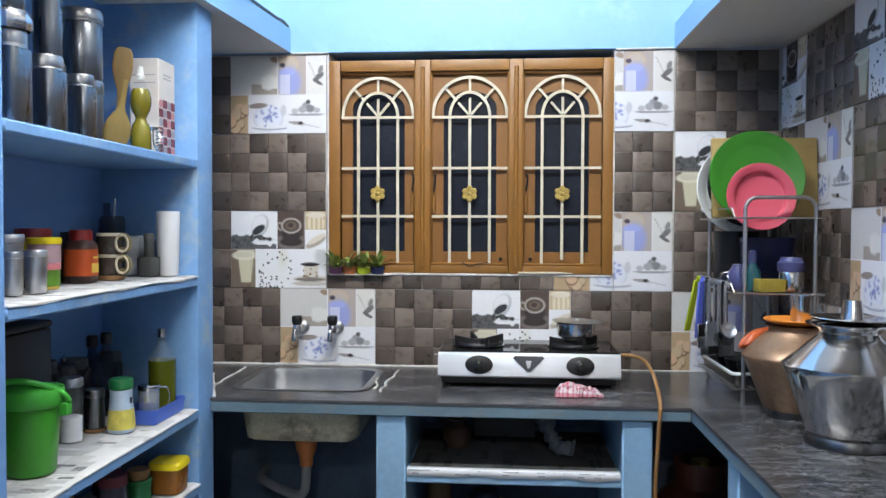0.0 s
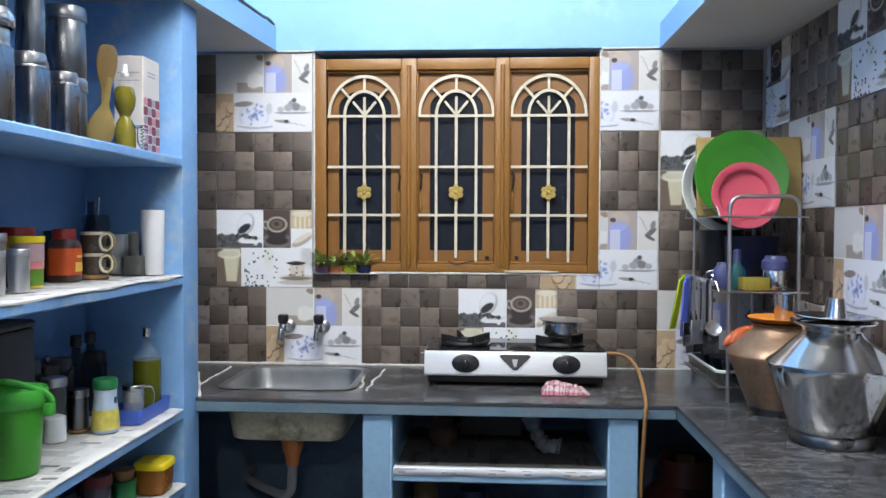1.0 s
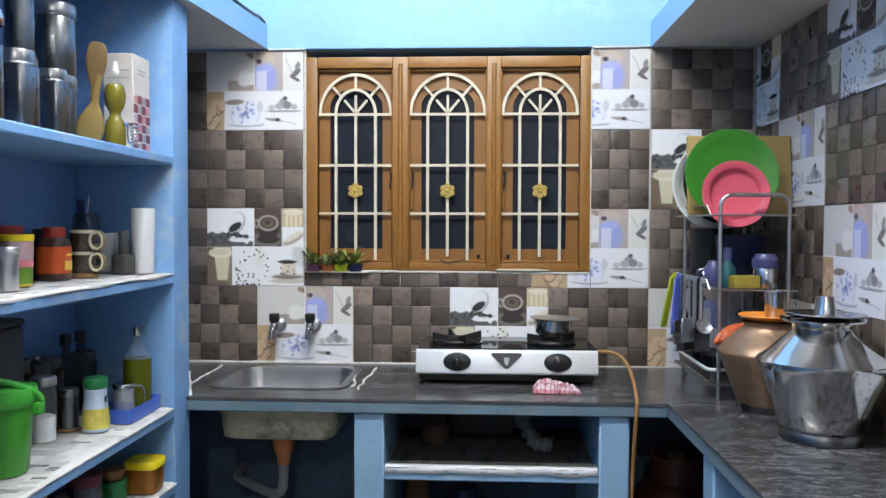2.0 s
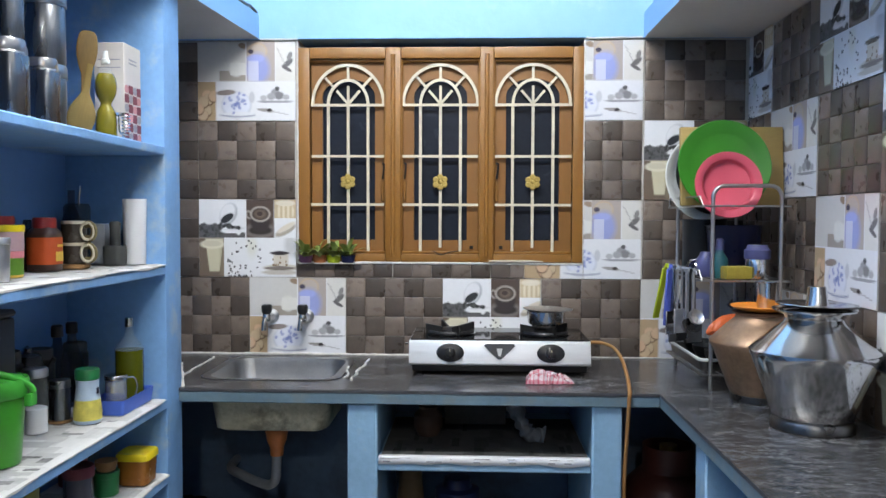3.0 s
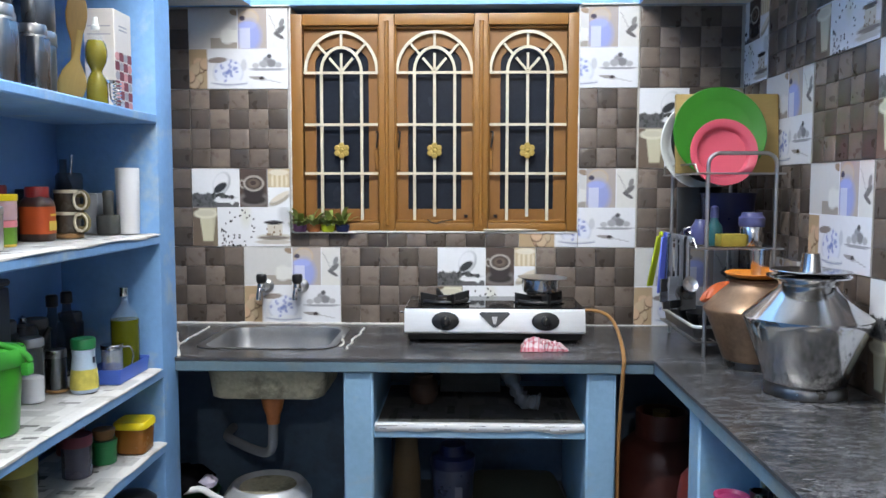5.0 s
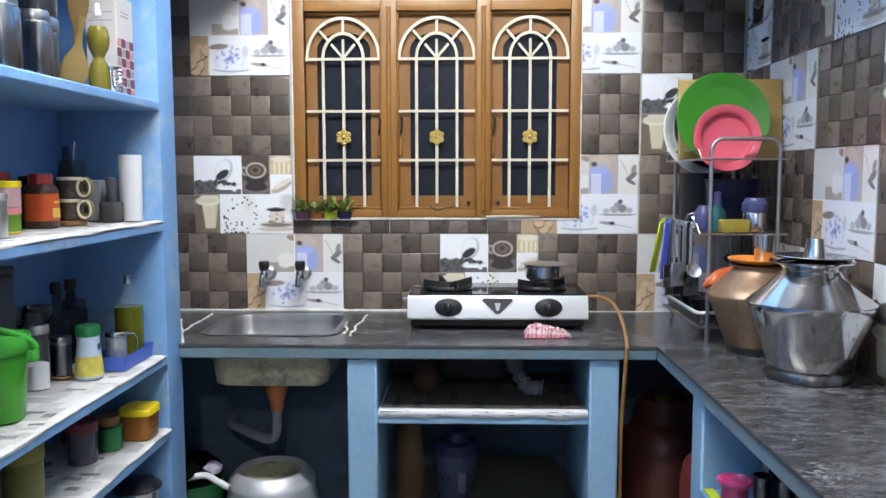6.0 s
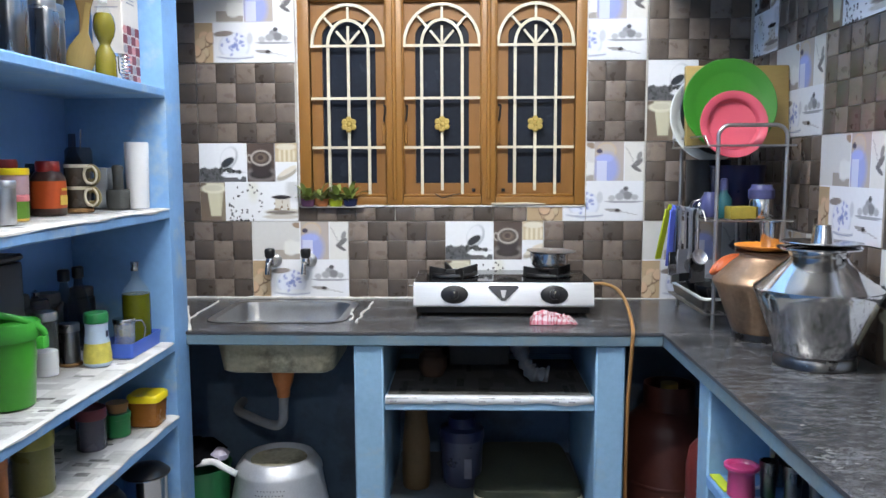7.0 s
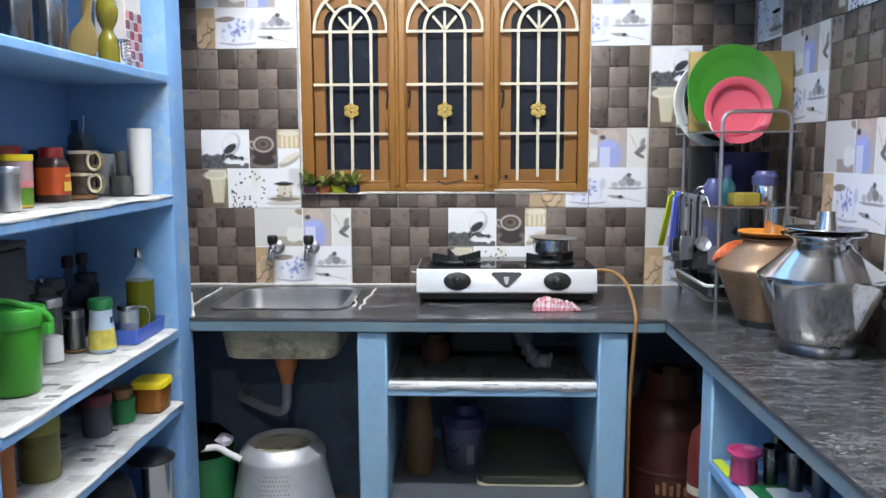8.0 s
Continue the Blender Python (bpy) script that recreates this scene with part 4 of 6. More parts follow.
def newspaper(x0, x1, y0, y1, z, seed, label, drop=0.012, dark=1.0):
    """A sheet that lies on a shelf, its front edge hanging over; columns of grey print and dark pictures. dark below 1
    paints shade into it.
    """
    rnd = random.Random(seed)
    nx, ny = 34, max(20, round((y1 - y0) / 0.008))
    verts, faces, cols = [], [], []
    pics = [(rnd.uniform(0.05, 0.80), rnd.uniform(0.02, 0.9), rnd.uniform(0.08, 0.20), rnd.uniform(0.03, 0.09), rnd.uniform(0.07, 0.22)) for _ in range(9)]
    blocks = [(rnd.uniform(0.0, 0.8), rnd.uniform(0.0, 0.9), rnd.uniform(0.10, 0.3), rnd.uniform(0.08, 0.3), rnd.uniform(0.36, 0.49)) for _ in range(26)]
    for j in range(ny + 1):
        v = j / ny
        for i in range(nx + 1):
            u = i / nx
            y = y0 + (y1 - y0) * v
            wave = 0.004 * noise.noise(Vector((seed, y * 9, 0))) + 0.002 * noise.noise(Vector((seed, y * 37, 3)))
            if u > 0.94:
                k = (u - 0.94) / 0.06
                over_edge = max(0.0, 0.5 + 0.9 * noise.noise(Vector((seed + 5, y * 6, 1))))
                x = x1 - 0.006 + 0.010 * min(1, k * 2) + wave
                zz = z + 0.0016 - drop * over_edge * max(0, k - 0.3) + 0.002 * abs(wave) * 100 * (1 - k) * 0.2
            else:
                x = x0 + (x1 - 0.006 - x0) * u / 0.94 + wave * u
                zz = z + 0.0012 + 0.0018 * abs(noise.noise(Vector((x * 14, y * 14, seed)))) + 0.0012 * (u > 0.85)
            verts.append((x, y, zz))
    for j in range(ny):
        for i in range(nx):
            p = j * (nx + 1) + i
            faces.append((p, p + 1, p + nx + 2, p + nx + 1))
            u, v = (i + 0.5) / nx, (j + 0.5) / ny
            tone = 0.58
            for cu, cv, w, h, d in blocks:
                if cu < u < cu + w and cv < v < cv + h:
                    tone = d + 0.03 * rnd.random()
            for cu, cv, w, h, d in pics:
                if cu < u < cu + w and cv < v < cv + h:
                    tone = d + 0.10 * rnd.random()
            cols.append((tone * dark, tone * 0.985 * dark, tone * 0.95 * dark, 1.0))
    me = bpy.data.meshes.new("newspaper")
    me.from_pydata(verts, [], faces)
    layer = me.attributes.new("print", "FLOAT_COLOR", "FACE")
    layer.data.foreach_set("color", np.array(cols, dtype=np.float32).ravel())
    me.materials.append(PAPER)
    ob = new("newspaper", me)
    so = ob.modifiers.new("thickness", "SOLIDIFY")
    so.thickness, so.offset = 0.0005, -1
    return tagged(ob, label, "newspaper", "newspapers on the shelves")


for k, spans in {2: ((1.47, 1.80), (1.79, 2.10), (2.09, 2.39)), 3: ((1.47, 1.74), (1.73, 2.06), (2.05, 2.38)), 4: ((1.47, 1.84), (1.83, 2.12), (2.11, 2.39))}.items():
    for q, (a, b) in enumerate(spans):
        newspaper(-0.985, FRONT_X + 0.001, a, b, SHELF_Z[k] + 0.0008 * (q % 2) + 0.003, k * 10 + q, "old newspaper spread over a blue shelf, edge hanging over")

# ---- steel canisters and tools on the upper shelf ----
TIN = mat("worn_steel_tin", (0.19, 0.20, 0.215), 0.27, 1.0, 0.25, 8, 0.10, 16, stretch=(4, 4, 0.6), rvar=0.14)


LID_STEEL = mat("dull_steel_lid", (0.34, 0.345, 0.35), 0.30, 1.0, 0.12, 12, 0.04, 40)


def canister(x, y, z, r, h, label="steel storage canister with a press lid", group="steel canisters on the shelf", power=2.0):
    t = thing("steel_canister", label, "canister", (x, y, z), group=group)
    part("canister_body", lathe([(0, 0), (r * 0.96, 0), (r, 0.004), (r, h * 0.80), (r * 0.985, h * 0.81)], 40, power=power), TIN, t)
    part("lid", lathe([(r * 0.98, h * 0.80), (r * 1.04, h * 0.805), (r * 1.05, h * 0.83), (r * 1.02, h * 0.84), (r * 1.035, h * 0.86), (r * 1.03, h * 0.97), (r * 0.98, h), (r * 0.7, h * 0.985), (0, h * 0.985)], 36), LID_STEEL, t)
    return t


S1 = SHELF_Z[1] + 0.002
canister(-0.772, 1.597, S1, 0.0355, 0.190, power=6)
canister(-0.772, 1.726, S1, 0.0360, 0.166, power=6)
canister(-0.766, 1.858, S1, 0.0300, 0.150, power=6)
canister(-0.866, 2.050, S1, 0.0500, 0.172)
canister(-0.866, 2.050, S1 + 0.173, 0.0500, 0.180, "steel canister standing on another canister")
canister(-0.872, 1.905, S1, 0.0380, 0.190)
canister(-0.872, 1.905, S1 + 0.191, 0.0330, 0.200, "steel canister standing on another canister")
canister(-0.905, 1.72, S1, 0.0420, 0.195)
canister(-0.905, 1.72, S1 + 0.196, 0.0400, 0.190, "steel canister standing on another canister")
b = thing("steel_bowl", "upturned steel bowl on top of a canister", "bowl", (-0.772, 1.597, S1 + 0.191))
part("bowl_body", lathe([(0.042, 0), (0.046, 0.006), (0.046, 0.022), (0.041, 0.036), (0.036, 0.040), (0, 0.041)], 40), STEEL, b)
canister(-0.774, 1.597, S1 + 0.233, 0.0340, 0.11, "small steel canister on an upturned bowl")
PALEWOOD = mat("pale_wooden_spoon", (0.175, 0.118, 0.030), 0.55, 0, 0.15, 6, 0.1, 30, stretch=(6, 6, 1))


DARKWOOD = mat("stained_wooden_spoon", (0.115, 0.068, 0.017), 0.5, 0, 0.2, 6, 0.1, 30, stretch=(6, 6, 1))


def spatula(label, m, bl, bw, hl, wood):
    t = thing("wooden_spatula", label, "spatula", m=m, group="wooden spatulas")
    bm = bmesh.new()
    prof = [(0.007, 0), (0.0075, hl * 0.6), (0.009, hl)]
    prof += [(bw * 0.5 * (0.30 + 0.70 * math.sin(math.pi * (0.06 + 0.68 * k / 9))), hl + bl * (0.12 + 0.80 * k / 9)) for k in range(10)]
    prof += [(bw * 0.28, hl + bl * 0.985), (0, hl + bl)]
    join(bm, lathe([(0, 0)] + prof, 20, squash=0.16))
    part("paddle", bm, wood, t)
    return t


spatula("brown flat wooden spatula leaning blade up on the shelf", Matrix.Translation((-0.775, 2.052, S1)) @ pose(0, 0, 0, 3, 4, 26), 0.124, 0.050, 0.136, DARKWOOD)
spatula("wooden spoon leaning blade down on the shelf", Matrix.Translation((-0.735, 2.022, S1 + 0.170)) @ pose(0, 0, 0, 180 + 4, 10, 26), 0.100, 0.066, 0.070, PALEWOOD)
OIL_Y = mat("golden_oil", (0.17, 0.145, 0.010), 0.06, 0, 0.05, 10, alpha=0.85)
hb = thing("oil_dispenser", "rounded bottle of golden oil with a white pump cap", "bottle", (-0.752, 2.138, S1))
part("bottle_body", lathe([(0, 0), (0.024, 0), (0.027, 0.006), (0.027, 0.045), (0.023, 0.068), (0.015, 0.082), (0.0135, 0.088), (0.017, 0.096), (0.024, 0.110), (0.0275, 0.128), (0.0275, 0.142), (0.024, 0.158), (0.0195, 0.166), (0, 0.166)], 32), OIL_Y, hb)
part("neck", lathe([(0.0195, 0.1665), (0.014, 0.180), (0.0105, 0.190), (0.0105, 0.196)], 24), CLEAR, hb, "clear neck above the oil")
part("pump_cap", lathe([(0.010, 0.193), (0.011, 0.203), (0.008, 0.206), (0.006, 0.226), (0, 0.227)], 16), WHITE_D, hb, "white plastic cap")
CARD = mat("white_carton", (0.56, 0.52, 0.48), 0.7, 0, 0.05, 8, 0.1, 40)
MAROON = mat("maroon_print", (0.16, 0.035, 0.05), 0.6)
ROSE = mat("rose_print", (0.50, 0.24, 0.24), 0.6)
GREYP = mat("grey_print", (0.30, 0.30, 0.32), 0.7)
wb = thing("carton_box", "white carton with a maroon and rose pattern", "box", (-0.797, 2.315, S1))
part("carton", box(-0.045, 0.040, -0.055, 0.055, 0, 0.276, 0.002), CARD, wb)
for i in range(4):
    for q in range(6):
        bm = lathe([(0, 0), (0.0115, 0), (0.0115, 0.0008), (0, 0.0008)], 14, squash=1.15) if (i + q) % 2 else box(-0.012, 0.012, -0.013, 0.013, 0, 0.0008)
        bm.transform(Matrix.Translation((0.0405, -0.041 + 0.0265 * i, 0.017 + 0.0265 * q)) @ pose(0, 0, 0, 0, 90, 0))
        part("printed_shape", bm, (MAROON, ROSE, MAROON, GREYP)[(i * 3 + q) % 4], wb)
for q in range(2):
    part("print_bar", box(0.0402, 0.0410, -0.025, 0.025, 0.222 + 0.010 * q, 0.226 + 0.010 * q), GREYP, wb)
    part("print_bar", box(-0.035, 0.030, -0.0558, -0.0550, 0.205 + 0.022 * q, 0.208 + 0.022 * q), GREYP, wb)
wk = thing("wire_whisk", "coiled steel wire whisk lying on the shelf", "whisk", (-0.722, 2.190, S1))
pts = [(0.011 * math.cos(a * 0.7), 0.011 * math.sin(a * 0.7), 0.002 + 0.0011 * a) for a in range(0, 62)]
part("coil", tube(pts, 0.0016, 5), STEEL, wk)
part("spoon", lathe([(0, 0), (0.012, 0.003), (0.016, 0.010), (0.014, 0.009), (0, 0.003)], 16, at=(0.0, -0.045, 0.055)), STEEL, wk)
part("stem", tube(bend([(0.0, -0.045, 0.06), (0.0, -0.04, 0.02), (0, -0.01, 0.004)]), 0.0022, 6), STEEL, wk)

# ---- jars and mugs on the second shelf ----
S2 = SHELF_Z[2] + 0.0075
RED = mat("red_plastic", (0.30, 0.022, 0.018), 0.35, 0, 0.08, 12)
YELLOW = mat("yellow_plastic", (0.72, 0.56, 0.015), 0.38, 0, 0.06, 12)
ROSY = mat("pink_plastic", (0.62, 0.20, 0.22), 0.4, 0, 0.06, 12)
LABEL_O = mat("orange_label", (0.48, 0.075, 0.015), 0.5, 0, 0.10, 30)
LABEL_Y = mat("yellow_label", (0.70, 0.46, 0.08), 0.5, 0, 0.15, 40)
CHILLI = mat("dark_chilli_paste", (0.05, 0.025, 0.02), 0.3, 0, 0.3, 30)
GREENLAB = mat("green_label", (0.10, 0.22, 0.02), 0.5, 0, 0.2, 40)
WHITE_P = mat("white_plastic", (0.74, 0.74, 0.75), 0.4, 0, 0.03, 12)
MUG = mat("dark_glazed_stoneware", (0.06, 0.047, 0.036), 0.25, 0, 0.2, 20)
MUGH = mat("olive_glaze", (0.17, 0.14, 0.07), 0.25, 0, 0.15, 20)
COASTER = mat("brown_wood", (0.24, 0.13, 0.05), 0.55, 0, 0.15, 10)
STONE = mat("dark_grey_stone", (0.055, 0.057, 0.055), 0.6, 0, 0.25, 20, 0.3, 80)
# smoky glass, dimmed and half clear so it sinks into the shelf's shade
FAINT = mat("dim_smoky_glass", (0.020, 0.028, 0.045), 0.25, 0, 0.1, 10, alpha=0.45)
SMOKE = mat("smoky_plastic", (0.025, 0.03, 0.04), 0.2, 0, 0.1, 10, alpha=0.7)
GREYBOX = mat("grey_carton", (0.42, 0.44, 0.47), 0.6, 0, 0.06, 10)


def spice_tin(x, y, r, h):
    t = thing("ribbed_tumbler", "small ribbed steel tumbler on newspaper", "tumbler", (x, y, S2), group="ribbed steel tumblers")
    bm = lathe([(0, 0), (r * 0.92, 0), (r * 0.95, 0.003), (r, h * 0.84), (r * 1.06, h * 0.86), (r * 1.06, h * 0.98), (r, h), (r * 0.94, h), (r * 0.9, h * 0.6), (0, h * 0.6)], 40)
    for k, v in enumerate(bm.verts):
        d = math.hypot(v.co.x, v.co.y)
        if d > r * 0.9 and 0.004 < v.co.z < h * 0.85 and k % 2:
            v.co.x, v.co.y = v.co.x * 0.955, v.co.y * 0.955
    part("cup", bm, STEEL_DULL, t)


spice_tin(-0.806, 1.658, 0.0190, 0.092)
spice_tin(-0.795, 1.722, 0.0225, 0.094)
spice_tin(-0.872, 1.740, 0.0330, 0.128)


def tub(x, y, z, r, h, body, lid, label, lidlabel, band=None, name="plastic_jar", bandz=(0.1, 0.75)):
    t = thing(name, label, "jar", (x, y, z))
    part("jar_body", lathe([(0, 0), (r * 0.93, 0), (r * 0.97, 0.004), (r * 0.97, h * 0.78), (r * 0.9, h * 0.80), (0, h * 0.80)], 32), body, t)
    part("lid", lathe([(r * 0.98, h * 0.74), (r * 1.02, h * 0.75), (r * 1.03, h * 0.97), (r * 0.98, h), (r * 0.9, h * 0.985), (0, h * 0.985)], 32), lid, t, lidlabel)
    if band:
        part("label", lathe([(r * 0.985, h * bandz[0]), (r * 0.985, h * bandz[1])], 32), band, t)
    return t


tub(-0.846, 1.838, S2, 0.0345, 0.060, LABEL_Y, ROSY, "small yellow jar with a pink lid", "pink plastic lid", GREENLAB)
tub(-0.846, 1.838, S2 + 0.0605, 0.0370, 0.059, mat("faded_pink_jar", (0.45, 0.30, 0.32), 0.4, 0, 0.1, 14), YELLOW, "faded pink jar with a yellow lid, stacked", "yellow plastic lid")
rj = thing("chilli_jar", "squarish jar of red paste with an orange label", "jar", (-0.872, 2.045, S2))
part("jar_body", lathe([(0, 0), (0.034, 0), (0.037, 0.004), (0.037, 0.090), (0.034, 0.100), (0.026, 0.110), (0.024, 0.114), (0, 0.114)], 36, power=3.2), CHILLI, rj)
part("label", lathe([(0.0376, 0.018), (0.0376, 0.086)], 36, power=3.2), LABEL_O, rj, "glossy orange label")
part("lid", lathe([(0.026, 0.108), (0.0285, 0.110), (0.0285, 0.132), (0.026, 0.136), (0, 0.137)], 30), RED, rj, "red screw lid")
bm = box(0.0385, 0.0395, -0.018, 0.016, 0.026, 0.050, 0.0)
part("picture", bm, LABEL_Y, rj)
part("print_bar", box(0.0385, 0.0395, -0.010, 0.016, 0.062, 0.068), LABEL_Y, rj)
cs = thing("coaster", "round brown wooden coaster under the mugs", "coaster", (-0.853, 2.160, S2))
part("disc", lathe([(0, 0), (0.037, 0), (0.038, 0.003), (0.038, 0.010), (0.036, 0.012), (0, 0.012)], 30), COASTER, cs)
for k in range(2):
    mg = thing("coffee_mug", "dark brown stoneware mug with cream rims, stacked", "mug", (-0.853, 2.160, S2 + 0.0125 + 0.058 * k), -8, "stacked mugs")
    part("mug_body", lathe([(0, 0), (0.030, 0), (0.033, 0.004), (0.033, 0.056), (0.030, 0.057), (0.029, 0.05), (0, 0.006)], 30), MUG, mg)
    part("rim_band", lathe([(0.0333, 0.0485), (0.0336, 0.0495), (0.0336, 0.0565), (0.0333, 0.0572)], 30), CREAM, mg, "cream glazed rim")
    pts = bend([(0.030, 0, 0.046), (0.046, 0, 0.048), (0.057, 0, 0.037), (0.057, 0, 0.020), (0.046, 0, 0.010), (0.030, 0, 0.010)])
    hnd = tube(pts, 0.0095, 8)
    for v in hnd.verts:
        v.co.y *= 0.8
    part("handle", hnd, MUGH, mg, "olive glazed handle")
    part("handle_edge", tube([(p.x * 1.06 - 0.001, -0.0075, 0.028 + (p.z - 0.028) * 1.16) for p in pts], 0.0030, 6), CREAM, mg)
    part("handle_base", tube(bend([(0.046, -0.012, 0.051), (0.035, -0.016, 0.046), (0.031, -0.018, 0.030), (0.036, -0.016, 0.012), (0.048, -0.012, 0.006)]), 0.0036, 6), CREAM, mg, "cream glazed seam of the handle")
ps = thing("stone_pestle", "dark grey stone mortar with a short pestle", "mortar", (-0.812, 2.312, S2))
part("mortar", lathe([(0, 0), (0.026, 0), (0.028, 0.004), (0.029, 0.050), (0.027, 0.056), (0.02, 0.056), (0, 0.05)], 28, power=4), STONE, ps)
part("pestle", lathe([(0.013, 0.050), (0.015, 0.058), (0.0145, 0.10), (0.016, 0.118), (0.012, 0.125), (0, 0.126)], 20), STONE, ps)
rl = thing("paper_roll", "tall white paper roll standing on the shelf", "roll", (-0.772, 2.352, S2))
part("roll", lathe([(0, 0), (0.028, 0), (0.030, 0.003), (0.0335, 0.186), (0.033, 0.190), (0.016, 0.190), (0.014, 0.180), (0, 0.180)], 32), WHITE_P, rl)
gb = thing("grey_box", "small grey carton behind the mortar", "box", (-0.872, 2.350, S2))
part("carton", box(-0.016, 0.022, -0.022, 0.022, 0, 0.118, 0.002), GREYBOX, gb)
tg = thing("smoky_jar", "tall smoky plastic jar at the back", "jar", (-0.912, 2.290, S2))
part("jar_body", lathe([(0, 0), (0.034, 0), (0.036, 0.006), (0.036, 0.165), (0.030, 0.175), (0, 0.176)], 28), FAINT, tg)
part("stirrer", tube([(0.0, 0.01, 0.17), (0.004, 0.012, 0.225)], 0.003, 6), STEEL, tg)
for x, y, r, h, lidm, lab in ((-0.945, 1.75, 0.042, 0.135, RED, "dark jar with a red lid at the back"), (-0.930, 1.86, 0.034, 0.112, YELLOW, "dark jar with a yellow lid at the back"), (-0.948, 1.96, 0.042, 0.140, RED, "dark jar with a red lid at the back"), (-0.948, 2.06, 0.042, 0.105, BLACK, "dark jar with a black lid at the back"), (-0.948, 2.16, 0.040, 0.13, SMOKE, "smoky jar at the back of the shelf")):
    tub(x, y, S2, r, h, CHILLI if lidm is not SMOKE else SMOKE, lidm, lab, "")
bt = thing("dark_bottle", "slim dark bottle at the back of the shelf", "bottle", (-0.960, 2.352, S2))
part("bottle_body", lathe([(0, 0), (0.024, 0), (0.026, 0.01), (0.026, 0.13), (0.010, 0.17), (0.010, 0.215), (0, 0.216)], 22), FAINT, bt)

# ---- bucket, bottles and tray on the third shelf ----
S3 = SHELF_Z[3] + 0.0075
BUCKET = mat("green_translucent_plastic", (0.050, 0.31, 0.022), 0.32, 0, 0.10, 8, 0.05, 30)
bu = thing("green_bucket", "bright green plastic bucket with a loose cover", "bucket", (-0.820, 1.740, S3))
part("bucket_body", lathe([(0, 0), (0.046, 0), (0.050, 0.005), (0.0625, 0.172), (0.0665, 0.176), (0.0665, 0.181), (0.063, 0.184), (0.060, 0.176), (0.047, 0.01), (0, 0.01)], 48), BUCKET, bu)
FILM = mat("glossy_green_plastic", (0.060, 0.38, 0.045), 0.25, 0, 0.12, 10)
bm = lathe([(0.064, 0.150), (0.0675, 0.153), (0.069, 0.184), (0.066, 0.190), (0.060, 0.187), (0.052, 0.193), (0.030, 0.199), (0, 0.200)], 48)
part("cover", bm, FILM, bu, "glossy green plastic cover", sharp=60)
strap = tube(bend([(-0.050, -0.046, 0.182), (-0.030, -0.052, 0.208), (0.010, -0.046, 0.212), (0.045, -0.022, 0.198), (0.070, 0.006, 0.176), (0.078, 0.016, 0.158)]), 0.0075, 10)
part("handle", strap, FILM, bu, "flat green strap handle")
part("handle_lug", box(0.064, 0.082, -0.002, 0.024, 0.128, 0.156, 0.005, seg=2), FILM, bu)
SALT = mat("white_salt", (0.78, 0.78, 0.78), 0.85, 0, 0.04, 40, 0.2, 200)
sj = thing("salt_jar", "clear jar half full of white salt, steel lid", "jar", (-0.875, 1.995, S3))
part("salt", lathe([(0, 0.002), (0.0275, 0.002), (0.0275, 0.062), (0.02, 0.066), (0, 0.064)], 28), SALT, sj, "white salt")
part("jar_body", lathe([(0, 0), (0.028, 0), (0.030, 0.004), (0.030, 0.138), (0.027, 0.146)], 28), CLEAR, sj)
part("lid", lathe([(0.028, 0.140), (0.031, 0.142), (0.031, 0.158), (0.028, 0.163), (0, 0.164)], 28), STEEL_DULL, sj, "steel screw lid")
cs = thing("coaster", "brown wooden coaster under the steel tin", "coaster", (-0.869, 2.102, S3))
part("disc", lathe([(0, 0), (0.029, 0), (0.030, 0.003), (0.029, 0.007), (0, 0.007)], 28), COASTER, cs)
canister(-0.869, 2.102, S3 + 0.0075, 0.0255, 0.104, "small steel canister on a wooden coaster", "")
DRINK = mat("blue_white_wrapper", (0.45, 0.56, 0.70), 0.4, 0, 0.15, 30)
MANGO = mat("yellow_wrapper", (0.55, 0.48, 0.10), 0.4, 0, 0.4, 45, fine=0.2)
DKGREEN = mat("dark_green_plastic", (0.015, 0.16, 0.05), 0.4, 0, 0.1, 12)
dj = thing("drink_jar", "waisted drink powder jar with a green lid", "jar", (-0.795, 2.102, S3))
part("jar_body", lathe([(0, 0), (0.031, 0), (0.035, 0.006), (0.035, 0.030), (0.031, 0.065), (0.028, 0.095), (0.029, 0.112), (0.024, 0.118), (0, 0.118)], 30), DRINK, dj)
part("label", lathe([(0.0355, 0.010), (0.0355, 0.030), (0.0318, 0.062)], 30), MANGO, dj, "yellow fruit print")
part("lid", lathe([(0.028, 0.114), (0.031, 0.116), (0.031, 0.138), (0.028, 0.142), (0, 0.142)], 30), DKGREEN, dj, "green screw lid")
part("emblem", box(0.0300, 0.0312, -0.012, 0.000, 0.078, 0.094, 0.0), NAVY, dj)
TRAYB = mat("blue_tray_plastic", (0.06, 0.13, 0.52), 0.4, 0, 0.08, 12)
ty = thing("blue_tray", "shallow blue plastic tray on newspaper", "tray", (-0.778, 2.268, S3))
bm = loop_bowl([(0.047, 0.100, 0.008, 0.040), (0.050, 0.103, 0.008, 0.041), (0.050, 0.103, 0.008, 0.037), (0.046, 0.098, 0.008, 0.0), (0.02, 0.02, 0.005, 0.0)])
join(bm, loop_bowl([(0.0465, 0.0995, 0.008, 0.040), (0.043, 0.095, 0.008, 0.004), (0.02, 0.02, 0.005, 0.004)]))
part("tray", bm, TRAYB, ty)
mgx = thing("glass_mug", "clear glass mug with a wire handle in the tray", "mug", (-0.776, 2.226, S3 + 0.005))
